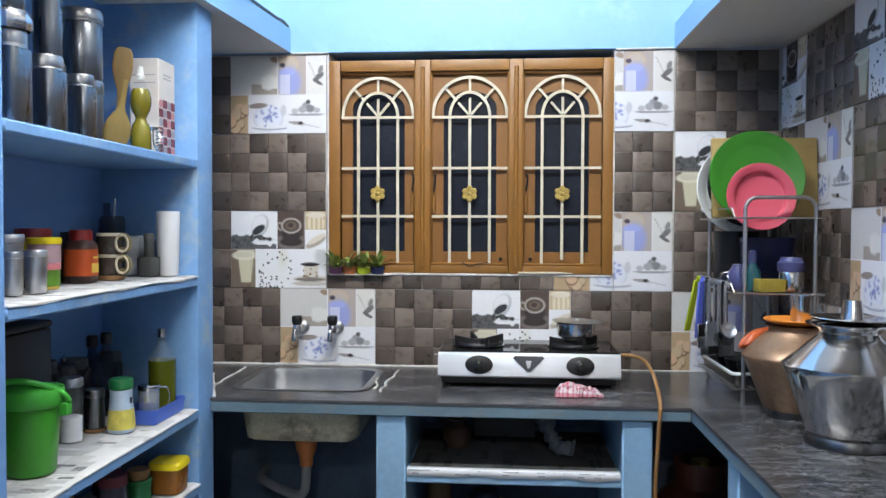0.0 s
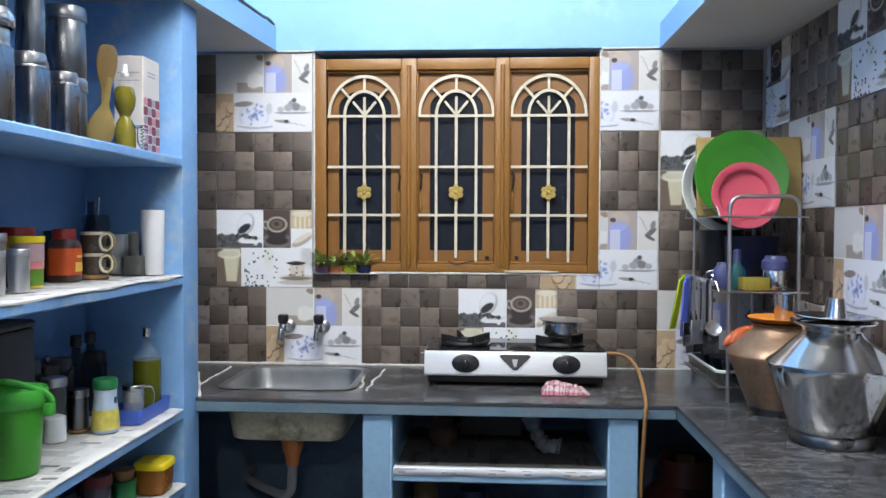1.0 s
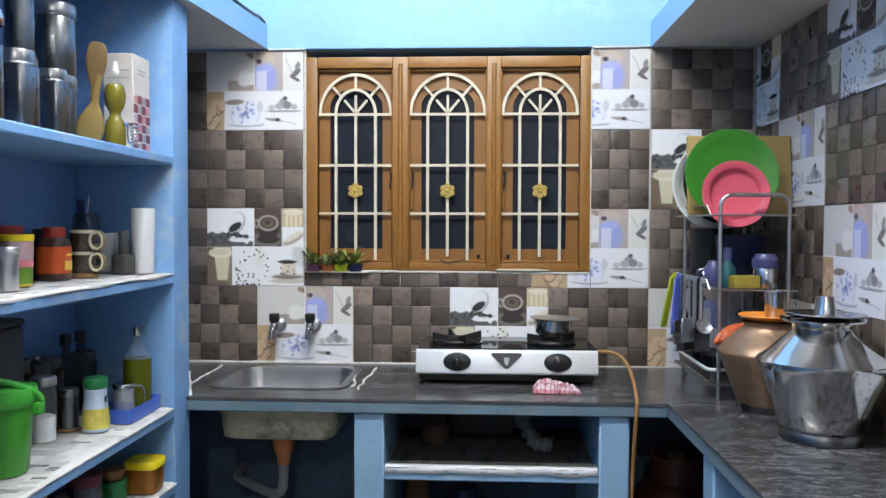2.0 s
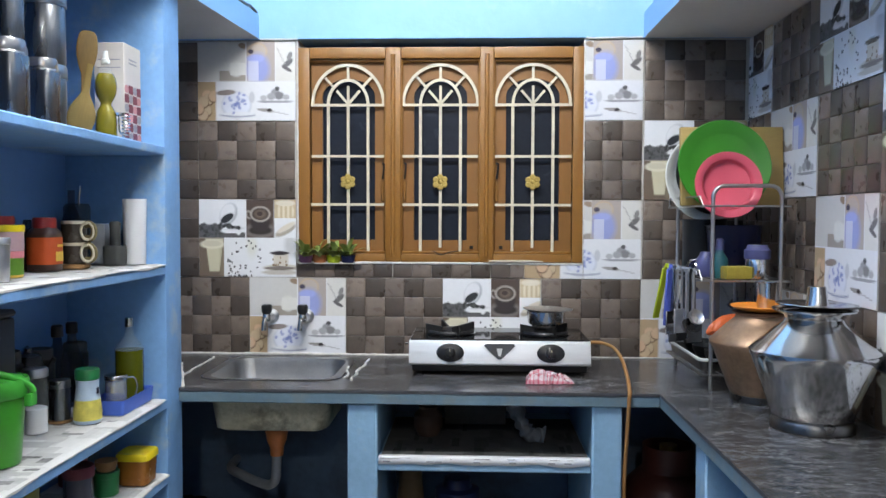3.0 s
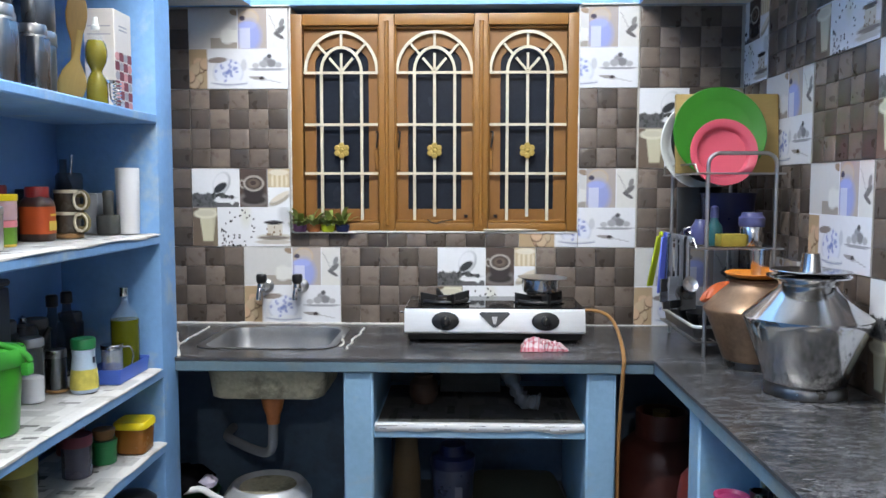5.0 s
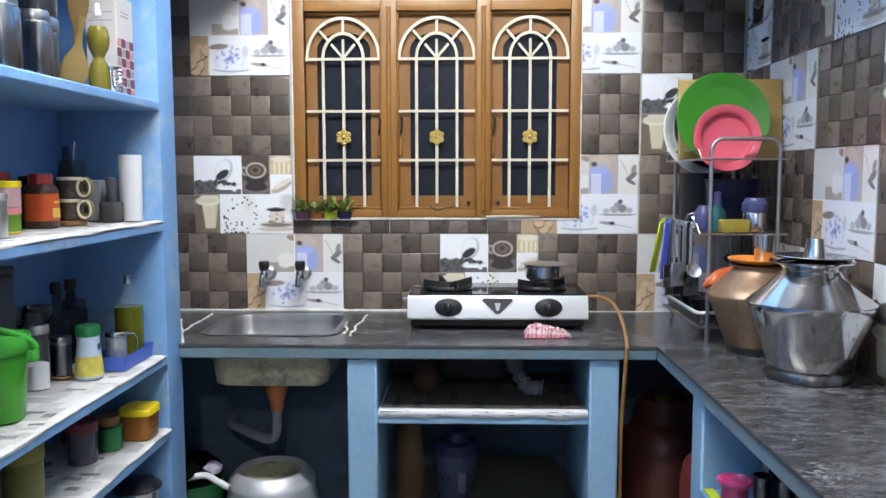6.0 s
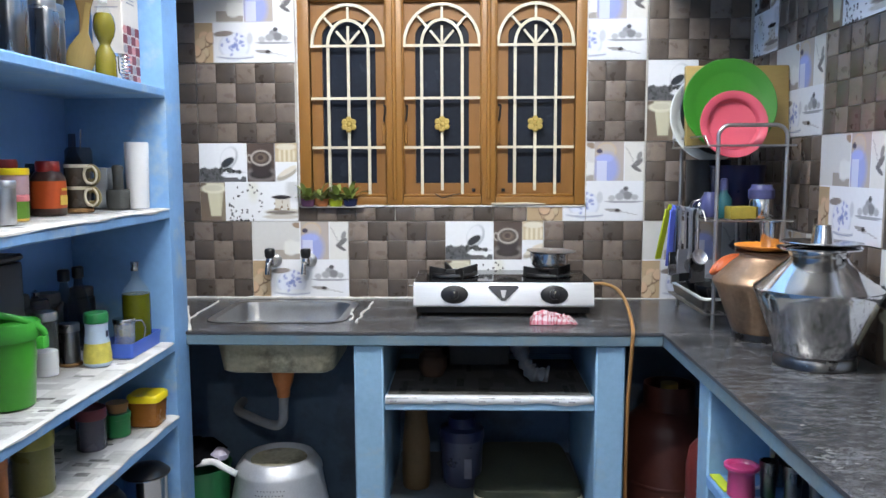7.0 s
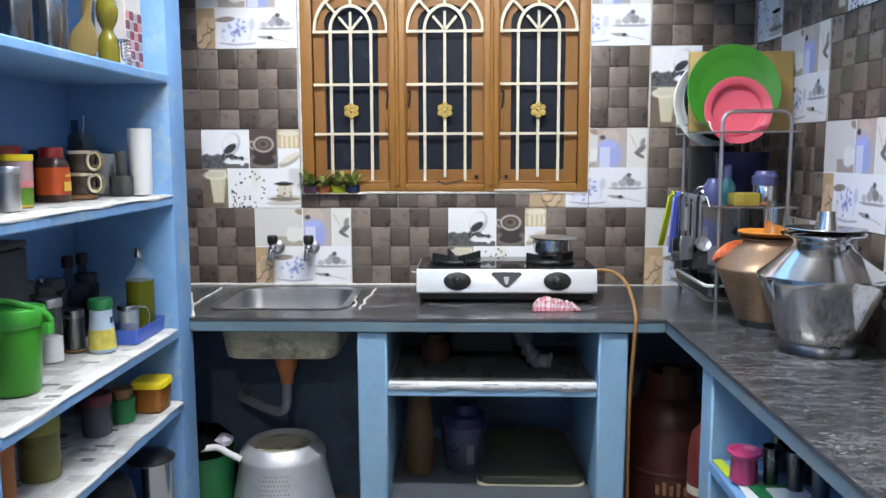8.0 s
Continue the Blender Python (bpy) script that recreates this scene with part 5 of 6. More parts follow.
part("mug_body", lathe([(0, 0), (0.025, 0), (0.028, 0.005), (0.028, 0.075), (0.027, 0.088), (0.029, 0.092), (0.026, 0.092), (0.025, 0.07), (0.024, 0.01), (0, 0.008)], 28), mat("steel_look_glass", (0.66, 0.70, 0.74), 0.10, 0.5, 0.05, 10, alpha=0.6), mgx)
part("lid_ring", lathe([(0.0285, 0.082), (0.030, 0.084), (0.030, 0.094), (0.0285, 0.096), (0, 0.096)], 28), STEEL, mgx)
part("handle", tube(bend([(0.022, 0.018, 0.085), (0.040, 0.030, 0.082), (0.046, 0.032, 0.055), (0.036, 0.025, 0.020), (0.010, 0.0, 0.004)]), 0.0022, 6), STEEL, mgx, "thin wire handle")
OLIVE = mat("green_oil", (0.085, 0.095, 0.006), 0.10, 0, 0.1, 10)
ob_ = thing("oil_bottle", "glass bottle of green oil with a steel cap", "bottle", (-0.782, 2.328, S3 + 0.005))
part("oil", lathe([(0, 0.002), (0.0385, 0.002), (0.0395, 0.006), (0.0395, 0.150), (0, 0.150)], 30), OLIVE, ob_, "dark green oil")
part("bottle_body", lathe([(0.0396, 0.1502), (0.0400, 0.153), (0.032, 0.168), (0.014, 0.190), (0.0105, 0.205), (0.0105, 0.222)], 30), CLEAR, ob_)
part("cap", lathe([(0.011, 0.216), (0.0125, 0.218), (0.0125, 0.242), (0.010, 0.244), (0, 0.244)], 20), STEEL, ob_, "steel cap")
for x, y in ((-0.935, 2.215), (-0.930, 2.285)):
    bt = thing("dark_bottle", "dark bottle with a black cap at the back", "bottle", (x, y, S3), group="dark bottles")
    part("bottle_body", lathe([(0, 0), (0.028, 0), (0.030, 0.006), (0.030, 0.13), (0.012, 0.19), (0.011, 0.215), (0, 0.216)], 24), FAINT, bt)
    part("cap", lathe([(0.011, 0.205), (0.016, 0.208), (0.016, 0.236), (0.012, 0.240), (0, 0.240)], 18), BLACK, bt)
db = thing("storage_tin", "large dark storage tin at the back of the shelf", "tin", (-0.925, 1.70, S3))
part("tin_body", box(-0.055, 0.040, -0.13, 0.235, 0, 0.300, 0.012, seg=2), mat("dark_painted_tin", (0.015, 0.018, 0.026), 0.35, 0.3, 0.2, 12), db)
part("lid", box(-0.057, 0.042, -0.132, 0.237, 0.301, 0.318, 0.006), STONE, db)
# extra dark jars, added to deepen the shaded back of the shelf
for x, y, r, h in ((-0.948, 1.985, 0.044, 0.205), (-0.952, 2.150, 0.040, 0.185), (-0.955, 2.352, 0.036, 0.17)):
    dj_ = thing("dark_jar", "dark plastic jar added to darken the back of the shelf", "jar", (x, y, S3), group="dark jars at the back")
    part("jar_body", lathe([(0, 0), (r * 0.95, 0), (r, 0.006), (r, h * 0.82), (r * 0.85, h * 0.86), (0, h * 0.86)], 26), BLACK, dj_)
    part("lid", lathe([(r * 0.86, h * 0.84), (r * 0.90, h * 0.86), (r * 0.90, h * 0.98), (r * 0.84, h), (0, h)], 26), STONE, dj_, "dark grey lid")
kt = thing("black_kettle", "black kettle at the back of the shelf", "kettle", (-0.935, 2.068, S3))
part("kettle_body", lathe([(0, 0), (0.042, 0), (0.048, 0.01), (0.046, 0.10), (0.036, 0.16), (0.030, 0.18), (0, 0.185)], 28), BLACK, kt)
part("knob", lathe([(0, 0.183), (0.008, 0.185), (0.011, 0.20), (0, 0.207)], 14), STEEL, kt)
part("spout", tube([(0.03, 0.02, 0.12), (0.055, 0.03, 0.17)], [0.012, 0.006], 10), BLACK, kt)

# ---- jars on the fourth shelf, pots below ----
S4 = SHELF_Z[4] + 0.0075
AMBER = mat("amber_plastic", (0.24, 0.09, 0.015), 0.25, 0, 0.15, 20)
yj = thing("square_jar", "square amber jar with a yellow lid", "jar", (-0.752, 2.305, S4))
part("jar_body", lathe([(0, 0), (0.038, 0), (0.042, 0.004), (0.046, 0.074), (0, 0.074)], 40, power=6), AMBER, yj)
part("lid", lathe([(0.045, 0.072), (0.049, 0.074), (0.049, 0.088), (0.045, 0.094), (0.040, 0.093), (0, 0.092)], 40, power=6), YELLOW, yj, "yellow plastic lid")
tub(-0.797, 2.205, S4, 0.034, 0.066, DKGREEN, DKGREEN, "dark green plastic jar on newspaper", "")
cp = thing("brown_cup", "small brown cup stacked on the green jar", "cup", (-0.797, 2.205, S4 + 0.0665))
part("cup", lathe([(0, 0), (0.024, 0), (0.030, 0.02), (0.030, 0.028), (0, 0.028)], 26), COASTER, cp)
tub(-0.822, 2.100, S4, 0.039, 0.112, mat("cloudy_plastic", (0.13, 0.13, 0.17), 0.25, 0, 0.1, 12, alpha=0.75), MAROON, "cloudy plastic jar with a maroon lid", "maroon lid")
tub(-0.822, 1.815, S4, 0.047, 0.150, mat("yellowish_plastic", (0.20, 0.19, 0.06), 0.3, 0, 0.2, 14, alpha=0.85), mat("olive_lid", (0.28, 0.26, 0.06), 0.4), "yellowish translucent plastic jar", "")
tub(-0.830, 1.665, S4, 0.034, 0.150, RUST, RUST, "orange-brown plastic jar on newspaper", "")
tub(-0.925, 2.02, S4, 0.040, 0.13, SMOKE, GREYBOX, "smoky jar with a grey lid", "")
tub(-0.930, 2.28, S4, 0.040, 0.12, MAROON, MAROON, "dark maroon jar at the back", "")
S5 = SHELF_Z[5] + 0.002
sp = thing("steel_pot", "steel cooking pot with a black lid", "pot", (-0.765, 2.300, S5))
part("pot_body", lathe([(0, 0), (0.055, 0), (0.062, 0.01), (0.062, 0.205), (0.066, 0.210), (0, 0.21)], 34), STEEL, sp)
part("lid", lathe([(0.069, 0.211), (0.070, 0.216), (0.050, 0.232), (0.018, 0.240), (0, 0.241)], 34), BLACK, sp, "black domed lid")
bb = thing("black_basin", "large black upturned bowl on the low shelf", "bowl", (-0.790, 2.055, S5))
part("bowl_body", lathe([(0.078, 0), (0.082, 0.01), (0.080, 0.175), (0.068, 0.235), (0.050, 0.260), (0, 0.268)], 36), BLACK, bb)

# ---- under the worktop ----
al = thing("aluminium_pot", "upturned dull aluminium steamer pot under the sink", "pot", (-0.482, 2.764, 0))
part("pot_body", lathe([(0.205, 0.0), (0.212, 0.004), (0.210, 0.03), (0.190, 0.05), (0.182, 0.12), (0.150, 0.290), (0.153, 0.301), (0.150, 0.313), (0.138, 0.331), (0.124, 0.348), (0.116, 0.350), (0.106, 0.343), (0.098, 0.336)], 56), ALU, al, sharp=30)
part("base_plate", lathe([(0.100, 0.3365), (0.05, 0.332), (0, 0.331)], 40), UNDER, al, "stained pale base of the pot")
HOLE = mat("dark_hole", (0.11, 0.11, 0.115), 0.8)
for row in range(8):
    for k in range(9):
        a = radians(-90 + (k - 4) * 4.2 + (row % 2) * 2.1)
        z = 0.170 + 0.015 * row
        r = 0.182 - (z - 0.12) * (0.032 / 0.170) + 0.0006
        bm = lathe([(0, 0), (0.0022, 0), (0.0022, 0.0012), (0, 0.0012)], 6)
        bm.transform(Matrix.Translation((r * math.cos(a), r * math.sin(a), z)) @ pose(0, 0, 0, 90, 0, math.degrees(a) + 90))
        part("hole", bm, HOLE, al)
part("rim", lathe([(0.212, 0.0), (0.224, 0.003), (0.226, 0.012), (0.212, 0.016)], 48), ALU, al)
bn = thing("waste_bin", "dark green plastic bin with a white brush in it", "bin", (-0.757, 2.720, 0))
part("bin_body", lathe([(0, 0), (0.085, 0), (0.095, 0.01), (0.112, 0.325), (0.116, 0.33), (0.108, 0.325), (0.09, 0.02), (0, 0.02)], 32), DKGREEN, bn)
part("brush_handle", tube(bend([(-0.05, -0.05, 0.335), (0.02, -0.06, 0.352), (0.07, -0.05, 0.355), (0.11, -0.06, 0.340), (0.155, -0.07, 0.322)]), 0.0115, 10), WHITE_P, bn, "white plastic brush handle")
part("liner", lathe([(0.02, 0.33), (0.07, 0.335), (0.095, 0.36), (0.06, 0.40), (0, 0.41)], 22, at=(-0.01, 0.02, 0), wob=0.5), BLACK_MATT, bn, "dark crumpled liner", sharp=60)
part("crumpled_wrapper", lathe([(0, 0.35), (0.022, 0.355), (0.028, 0.375), (0.014, 0.392), (0, 0.395)], 14, at=(0.085, -0.02, 0), wob=0.6), mat("lilac_wrapper", (0.55, 0.50, 0.62), 0.5, 0, 0.3, 30), bn, "pale crumpled wrapper", sharp=50)

# dark=0.11 paints the shade under the worktop into this lining
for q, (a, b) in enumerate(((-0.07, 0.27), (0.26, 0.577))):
    ob = newspaper(-0.50, 0.0, a, b, 0, 50 + q, "old newspaper lining the shelf between the piers, shade in its colour", 0.004, dark=0.11)
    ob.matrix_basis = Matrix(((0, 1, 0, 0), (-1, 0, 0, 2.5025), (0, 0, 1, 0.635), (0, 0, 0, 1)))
# the lit fold of that lining, a separate white strip
bm = bmesh.new()
rows = []
for i in range(61):
    x = -0.075 + 0.655 * i / 60
    w = 0.0016 * noise.noise(Vector((x * 15, 1, 0)))
    d = 0.021 + 0.009 * noise.noise(Vector((x * 11, 4, 0)))
    rows.append([bm.verts.new(p) for p in ((x, 2.520, 0.6410), (x, 2.503, 0.6415), (x, 2.4985 + w, 0.6385), (x, 2.4975 + w, 0.6385 - d))])
for r0_, r1_ in zip(rows, rows[1:]):
    for k in range(3):
        bm.faces.new((r0_[k], r1_[k], r1_[k + 1], r0_[k + 1]))
strip = put("paper_strip", bm, WHITE_P, None, "", 60)
strip.modifiers.new("thickness", "SOLIDIFY").thickness = 0.0006
tagged(strip, "white newspaper strip folded over the shelf edge", "newspaper")
for x in (-0.06, 0.075, 0.10, 0.22, 0.33, 0.45, 0.50):
    part("print_bar", box(x, x + 0.022, 2.4958, 2.4966, 0.624, 0.628), GREYP, strip)
# bag and clay pot: colours darkened to carry the bay's shade
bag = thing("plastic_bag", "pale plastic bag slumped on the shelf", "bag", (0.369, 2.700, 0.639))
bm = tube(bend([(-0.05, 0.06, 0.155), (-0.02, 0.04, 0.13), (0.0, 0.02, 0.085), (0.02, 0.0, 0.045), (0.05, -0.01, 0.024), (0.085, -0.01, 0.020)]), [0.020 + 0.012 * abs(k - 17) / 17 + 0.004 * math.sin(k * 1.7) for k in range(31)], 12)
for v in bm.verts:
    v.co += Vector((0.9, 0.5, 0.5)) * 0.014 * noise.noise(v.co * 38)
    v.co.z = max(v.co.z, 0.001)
part("bag", bm, mat("shaded_white_plastic", (0.13, 0.14, 0.155), 0.4, 0, 0.2, 20, 0.3, 40), bag, sharp=60)
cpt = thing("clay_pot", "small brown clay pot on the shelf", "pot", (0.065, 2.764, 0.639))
part("pot_body", lathe([(0, 0), (0.035, 0), (0.050, 0.03), (0.048, 0.07), (0.030, 0.09), (0.034, 0.10), (0, 0.095)], 26), mat("shaded_clay", (0.055, 0.030, 0.020), 0.7, 0, 0.2, 20), cpt)
dkb = thing("dark_box", "dark box at the back of the shelf", "box", (0.226, 2.960, 0.639))
part("carton", box(-0.11, 0.11, -0.06, 0.06, 0, 0.12, 0.003), STONE, dkb)
# tube, jar and its label are also coloured darker, as shaded
JUTE = mat("shaded_brown_cardboard", (0.085, 0.052, 0.022), 0.7, 0, 0.2, 12, 0.2, 50)
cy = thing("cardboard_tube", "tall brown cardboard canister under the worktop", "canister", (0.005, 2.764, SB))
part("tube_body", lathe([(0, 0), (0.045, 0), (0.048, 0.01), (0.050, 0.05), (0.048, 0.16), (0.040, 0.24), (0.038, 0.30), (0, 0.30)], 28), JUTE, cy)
LILAC = mat("shaded_lilac_plastic", (0.058, 0.066, 0.11), 0.3, 0, 0.1, 12, alpha=0.85)
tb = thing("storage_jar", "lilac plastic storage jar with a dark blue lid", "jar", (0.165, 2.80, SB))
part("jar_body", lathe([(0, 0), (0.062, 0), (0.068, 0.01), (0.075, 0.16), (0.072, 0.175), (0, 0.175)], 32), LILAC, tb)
part("lid", lathe([(0.078, 0.165), (0.080, 0.18), (0.076, 0.20), (0.05, 0.208), (0.045, 0.24), (0, 0.242)], 32), NAVY, tb, "dark blue lid")
part("label", box(0.008, 0.034, -0.0745, -0.0725, 0.04, 0.11), mat("shaded_label", (0.12, 0.12, 0.15), 0.7, 0, 0.3, 40), tb)
mt = thing("floor_cushion", "dark olive cushion with a pale piped edge", "cushion", (0.390, 2.640, SB))
bm = slab(rounded(-0.188, 0.188, 0.0, 0.40, 0.06, 8), 0.006, 0.030)
bmesh.ops.subdivide_edges(bm, edges=list(bm.edges), cuts=2, use_grid_fill=True)
for v in bm.verts:
    if v.co.z > 0.02:
        k = max(0.0, 1 - (v.co.x / 0.188) ** 4) * max(0.0, 1 - abs(v.co.y / 0.20 - 1) ** 4)
        v.co.z += 0.030 * k + 0.16 * max(0.0, v.co.y - 0.05) * 0.55
    v.co.x *= 1 - 0.20 * v.co.y / 0.40
part("cushion_top", bm, mat("dark_olive_cloth", (0.038, 0.043, 0.029), 0.9, 0, 0.3, 10, 0.3, 60), mt, sharp=60)
part("piping", slab(rounded(-0.184, 0.184, -0.002, 0.10, 0.03, 4), 0.0, 0.0055), CREAM, mt, "pale piped edge")

CYL = mat("red_enamel", (0.068, 0.018, 0.013), 0.45, 0, 0.2, 8, 0.05, 40)
gc = thing("gas_cylinder", "red steel cooking gas cylinder under the worktop", "cylinder", (0.895, 2.82, 0))
part("cylinder_body", lathe([(0, 0.03), (0.10, 0.03), (0.14, 0.06), (0.15, 0.10), (0.15, 0.42), (0.14, 0.47), (0.10, 0.51), (0.04, 0.53), (0, 0.53)], 40), CYL, gc)
FADED = mat("faded_cream_print", (0.30, 0.14, 0.07), 0.7, 0, 0.4, 40)
for q in range(6):
    a = radians(-118 + 9 * q)
    bar = box(-0.006, 0.006, -0.0012, 0.0012, 0.195, 0.195 + (0.046 if q in (1, 3) else 0.034), 0.0005)
    bar.transform(Matrix.Translation((0.1505 * math.cos(a), 0.1505 * math.sin(a), 0)) @ pose(0, 0, 0, 0, 0, math.degrees(a) + 90))
    part("print_bar", bar, FADED, gc)
part("foot_ring", lathe([(0.11, 0), (0.115, 0), (0.115, 0.05), (0.11, 0.05)], 32), CYL, gc)
part("collar", lathe([(0.085, 0.50), (0.088, 0.50), (0.088, 0.60), (0.085, 0.60)], 32), CYL, gc)
part("valve", lathe([(0.018, 0.52), (0.018, 0.56), (0.030, 0.565), (0.030, 0.60), (0, 0.60)], 20), BRASS, gc, "brass valve and regulator")
part("seam", lathe([(0.151, 0.255), (0.153, 0.258), (0.153, 0.268), (0.151, 0.271)], 40), CYL, gc)
rc = thing("red_canister", "slim red metal canister beside the pier", "canister", (0.870, 2.30, 0))
part("can_body", lathe([(0, 0), (0.050, 0), (0.054, 0.01), (0.054, 0.50), (0.045, 0.555), (0.025, 0.58), (0, 0.585)], 30), mat("bright_red_enamel", (0.125, 0.019, 0.015), 0.4, 0, 0.15, 10), rc)
part("label", lathe([(0.0545, 0.38), (0.0545, 0.405)], 30), CREAM, rc)

# ---- shelf under the side worktop ----
S6 = 0.5755
MAGENTA = mat("magenta_plastic", (0.44, 0.045, 0.15), 0.35, 0, 0.06, 12)
pc = thing("pink_mug", "magenta plastic mug standing on papers", "mug", (0.834, 1.900, S6 + 0.008))
part("mug_body", lathe([(0, 0), (0.029, 0), (0.032, 0.004), (0.030, 0.058), (0.034, 0.064), (0.041, 0.071), (0.041, 0.077), (0.036, 0.078), (0.028, 0.07), (0, 0.068)], 32), MAGENTA, pc)
part("handle", tube(bend([(0.031, 0, 0.06), (0.048, 0, 0.056), (0.048, 0, 0.026), (0.029, 0, 0.018)]), 0.004, 8), WHITE_P, pc)
for q, (c, x, y, a) in enumerate((("lime", 0.806, 1.935, 2), ("white", 0.812, 1.80, -3), ("green", 0.842, 1.765, 4), ("white", 0.868, 1.74, 1))):
    bk_ = thing("notebook", {"lime": "thin notebook with a lime green cover", "white": "thin white notebook on the shelf", "green": "thin notebook with a dark green cover"}[c], "book", (x, y, S6 + 0.001 + (0.0, 0.0, 0.005, 0.010)[q]), a, "papers on the low shelf")
    part("cover", box(0, 0.026 if c == "lime" else 0.09, 0, 0.105, 0, 0.0045, 0.0008), {"lime": LIME, "white": WHITE_P, "green": DKGREEN}[c], bk_)
# tumblers wear the darkened steel for the shade on this shelf
for x, y, r, h in ((0.893, 1.890, 0.021, 0.090), (0.945, 1.965, 0.022, 0.105), (0.930, 1.840, 0.022, 0.098), (0.965, 1.785, 0.022, 0.090), (0.985, 1.890, 0.022, 0.12)):
    tumbler("steel_tumbler", "plain steel tumbler on the low shelf, shade in its colour", (x, y, S6 + 0.009), r, h, RING_STEEL, group="tumblers on the low shelf")

# ---- plants on the window ledge ----
LEAF = mat("green_leaf", (0.20, 0.25, 0.06), 0.5, 0, 0.3, 30)
ledge = tagged(put("ledge_window", box(WX0 + 0.005, -0.21, BACK - 0.025, BACK - 0.004, 1.203, 1.2075, 0.003), GROUT), "thin cement ledge below the window", "ledge", kind="structure")
for k, (x, c, lab) in enumerate(((-0.425, mat("faded_violet_plastic", (0.20, 0.08, 0.17), 0.5, 0, 0.15, 14), "violet"), (-0.372, RUST, "terracotta"), (-0.318, LIME, "lime green"), (-0.262, NAVY, "dark blue"))):
    pl = thing("potted_plant", f"small green plant in a {lab} plastic pot", "plant", (x, BACK - 0.016, 1.208), group="plants on the window ledge")
    part("pot", lathe([(0, 0), (0.020, 0), (0.024, 0.005), (0.0270, 0.026), (0.0285, 0.029), (0.024, 0.028), (0, 0.025)], 20, squash=0.42), c, pl)
    bm = bmesh.new()
    rnd = random.Random(k + 3)
    for q in range(15):
        a = rnd.uniform(0, 360)
        ln_, tilt = rnd.uniform(0.075, 0.150), rnd.uniform(4, 58)
        leaf = bmesh.new()
        rows = []
        for s in range(6):
            t_ = s / 5
            w = 0.0115 * math.sin(math.pi * min(1, 0.12 + t_ * 0.88)) + 0.0006
            zz = ln_ * t_ * (1 - 0.45 * t_)
            rows.append([leaf.verts.new((-w, -0.026 * t_ * t_, zz)), leaf.verts.new((0, -0.026 * t_ * t_ - 0.002, zz)), leaf.verts.new((w, -0.026 * t_ * t_, zz))])
        for r0_, r1_ in zip(rows, rows[1:]):
            leaf.faces.new((r0_[0], r0_[1], r1_[1], r1_[0]))
            leaf.faces.new((r0_[1], r0_[2], r1_[2], r1_[1]))
        join(bm, leaf, Matrix.Translation((rnd.uniform(-0.008, 0.008), rnd.uniform(-0.006, 0.004), 0.019)) @ pose(0, 0, 0, 0, 0, a) @ pose(0, 0, 0, tilt, 0, 0))
    part("leaves", bm, LEAF, pl, "loose green leaves")
# wooden stick and wire lying on the window sill
stk = thing("incense_stick", "thin pale stick lying along the window sill", "stick", (0.36, BACK - 0.008, 1.2165))
part("stick", tube([(-0.085, 0, 0), (0.055, 0, 0.001), (0.12, 0, 0.0)], [0.0045, 0.005, 0.002], 6), CREAM, stk)
wr = thing("sill_wire", "short bent dark wire on the window sill", "wire", (0.10, BACK + 0.004, 1.243))
part("wire", tube(bend([(-0.04, 0.004, 0.012), (-0.01, -0.012, -0.002), (0.02, -0.012, 0.006), (0.06, 0.002, 0.012)]), 0.002, 5), IRON, wr)
cab = thing("black_cable", "black cable running along the loft edge", "cable", (0, 0, 0))
part("cable", tube(bend([(-0.612, 3.085, 2.158), (-0.618, 3.02, 2.166), (-0.622, 2.95, 2.160), (-0.64, 2.6, 2.156), (-0.66, 2.0, 2.157)]), 0.006, 8), BLACK, cab)
# ---- wall tiles ----
TW, TH, CELL, GAP = 0.375, 0.300, 0.075, 0.0012
tile_cache = {}


def ell(u, v, cx, cy, rx, ry, turn=0.0, soft=0.15):
    """1 inside an ellipse, fading at its rim."""
    c, s_ = math.cos(radians(turn)), math.sin(radians(turn))
    du, dv = (u - cx) * 1.25, v - cy
    d = np.sqrt(((du * c + dv * s_) / (rx * 1.25)) ** 2 + ((-du * s_ + dv * c) / ry) ** 2)
    return np.clip((1 + soft - d) / (2 * soft), 0, 1)


def over(img, mask, color):
    img += mask[..., None] * (np.array(color) - img)


def area(u, v, u0, u1, v0, v1):
    e = 0.006
    return np.clip((u - u0) / e, 0, 1) * np.clip((u1 - u) / e, 0, 1) * np.clip((v - v0) / e, 0, 1) * np.clip((v1 - v) / e, 0, 1)


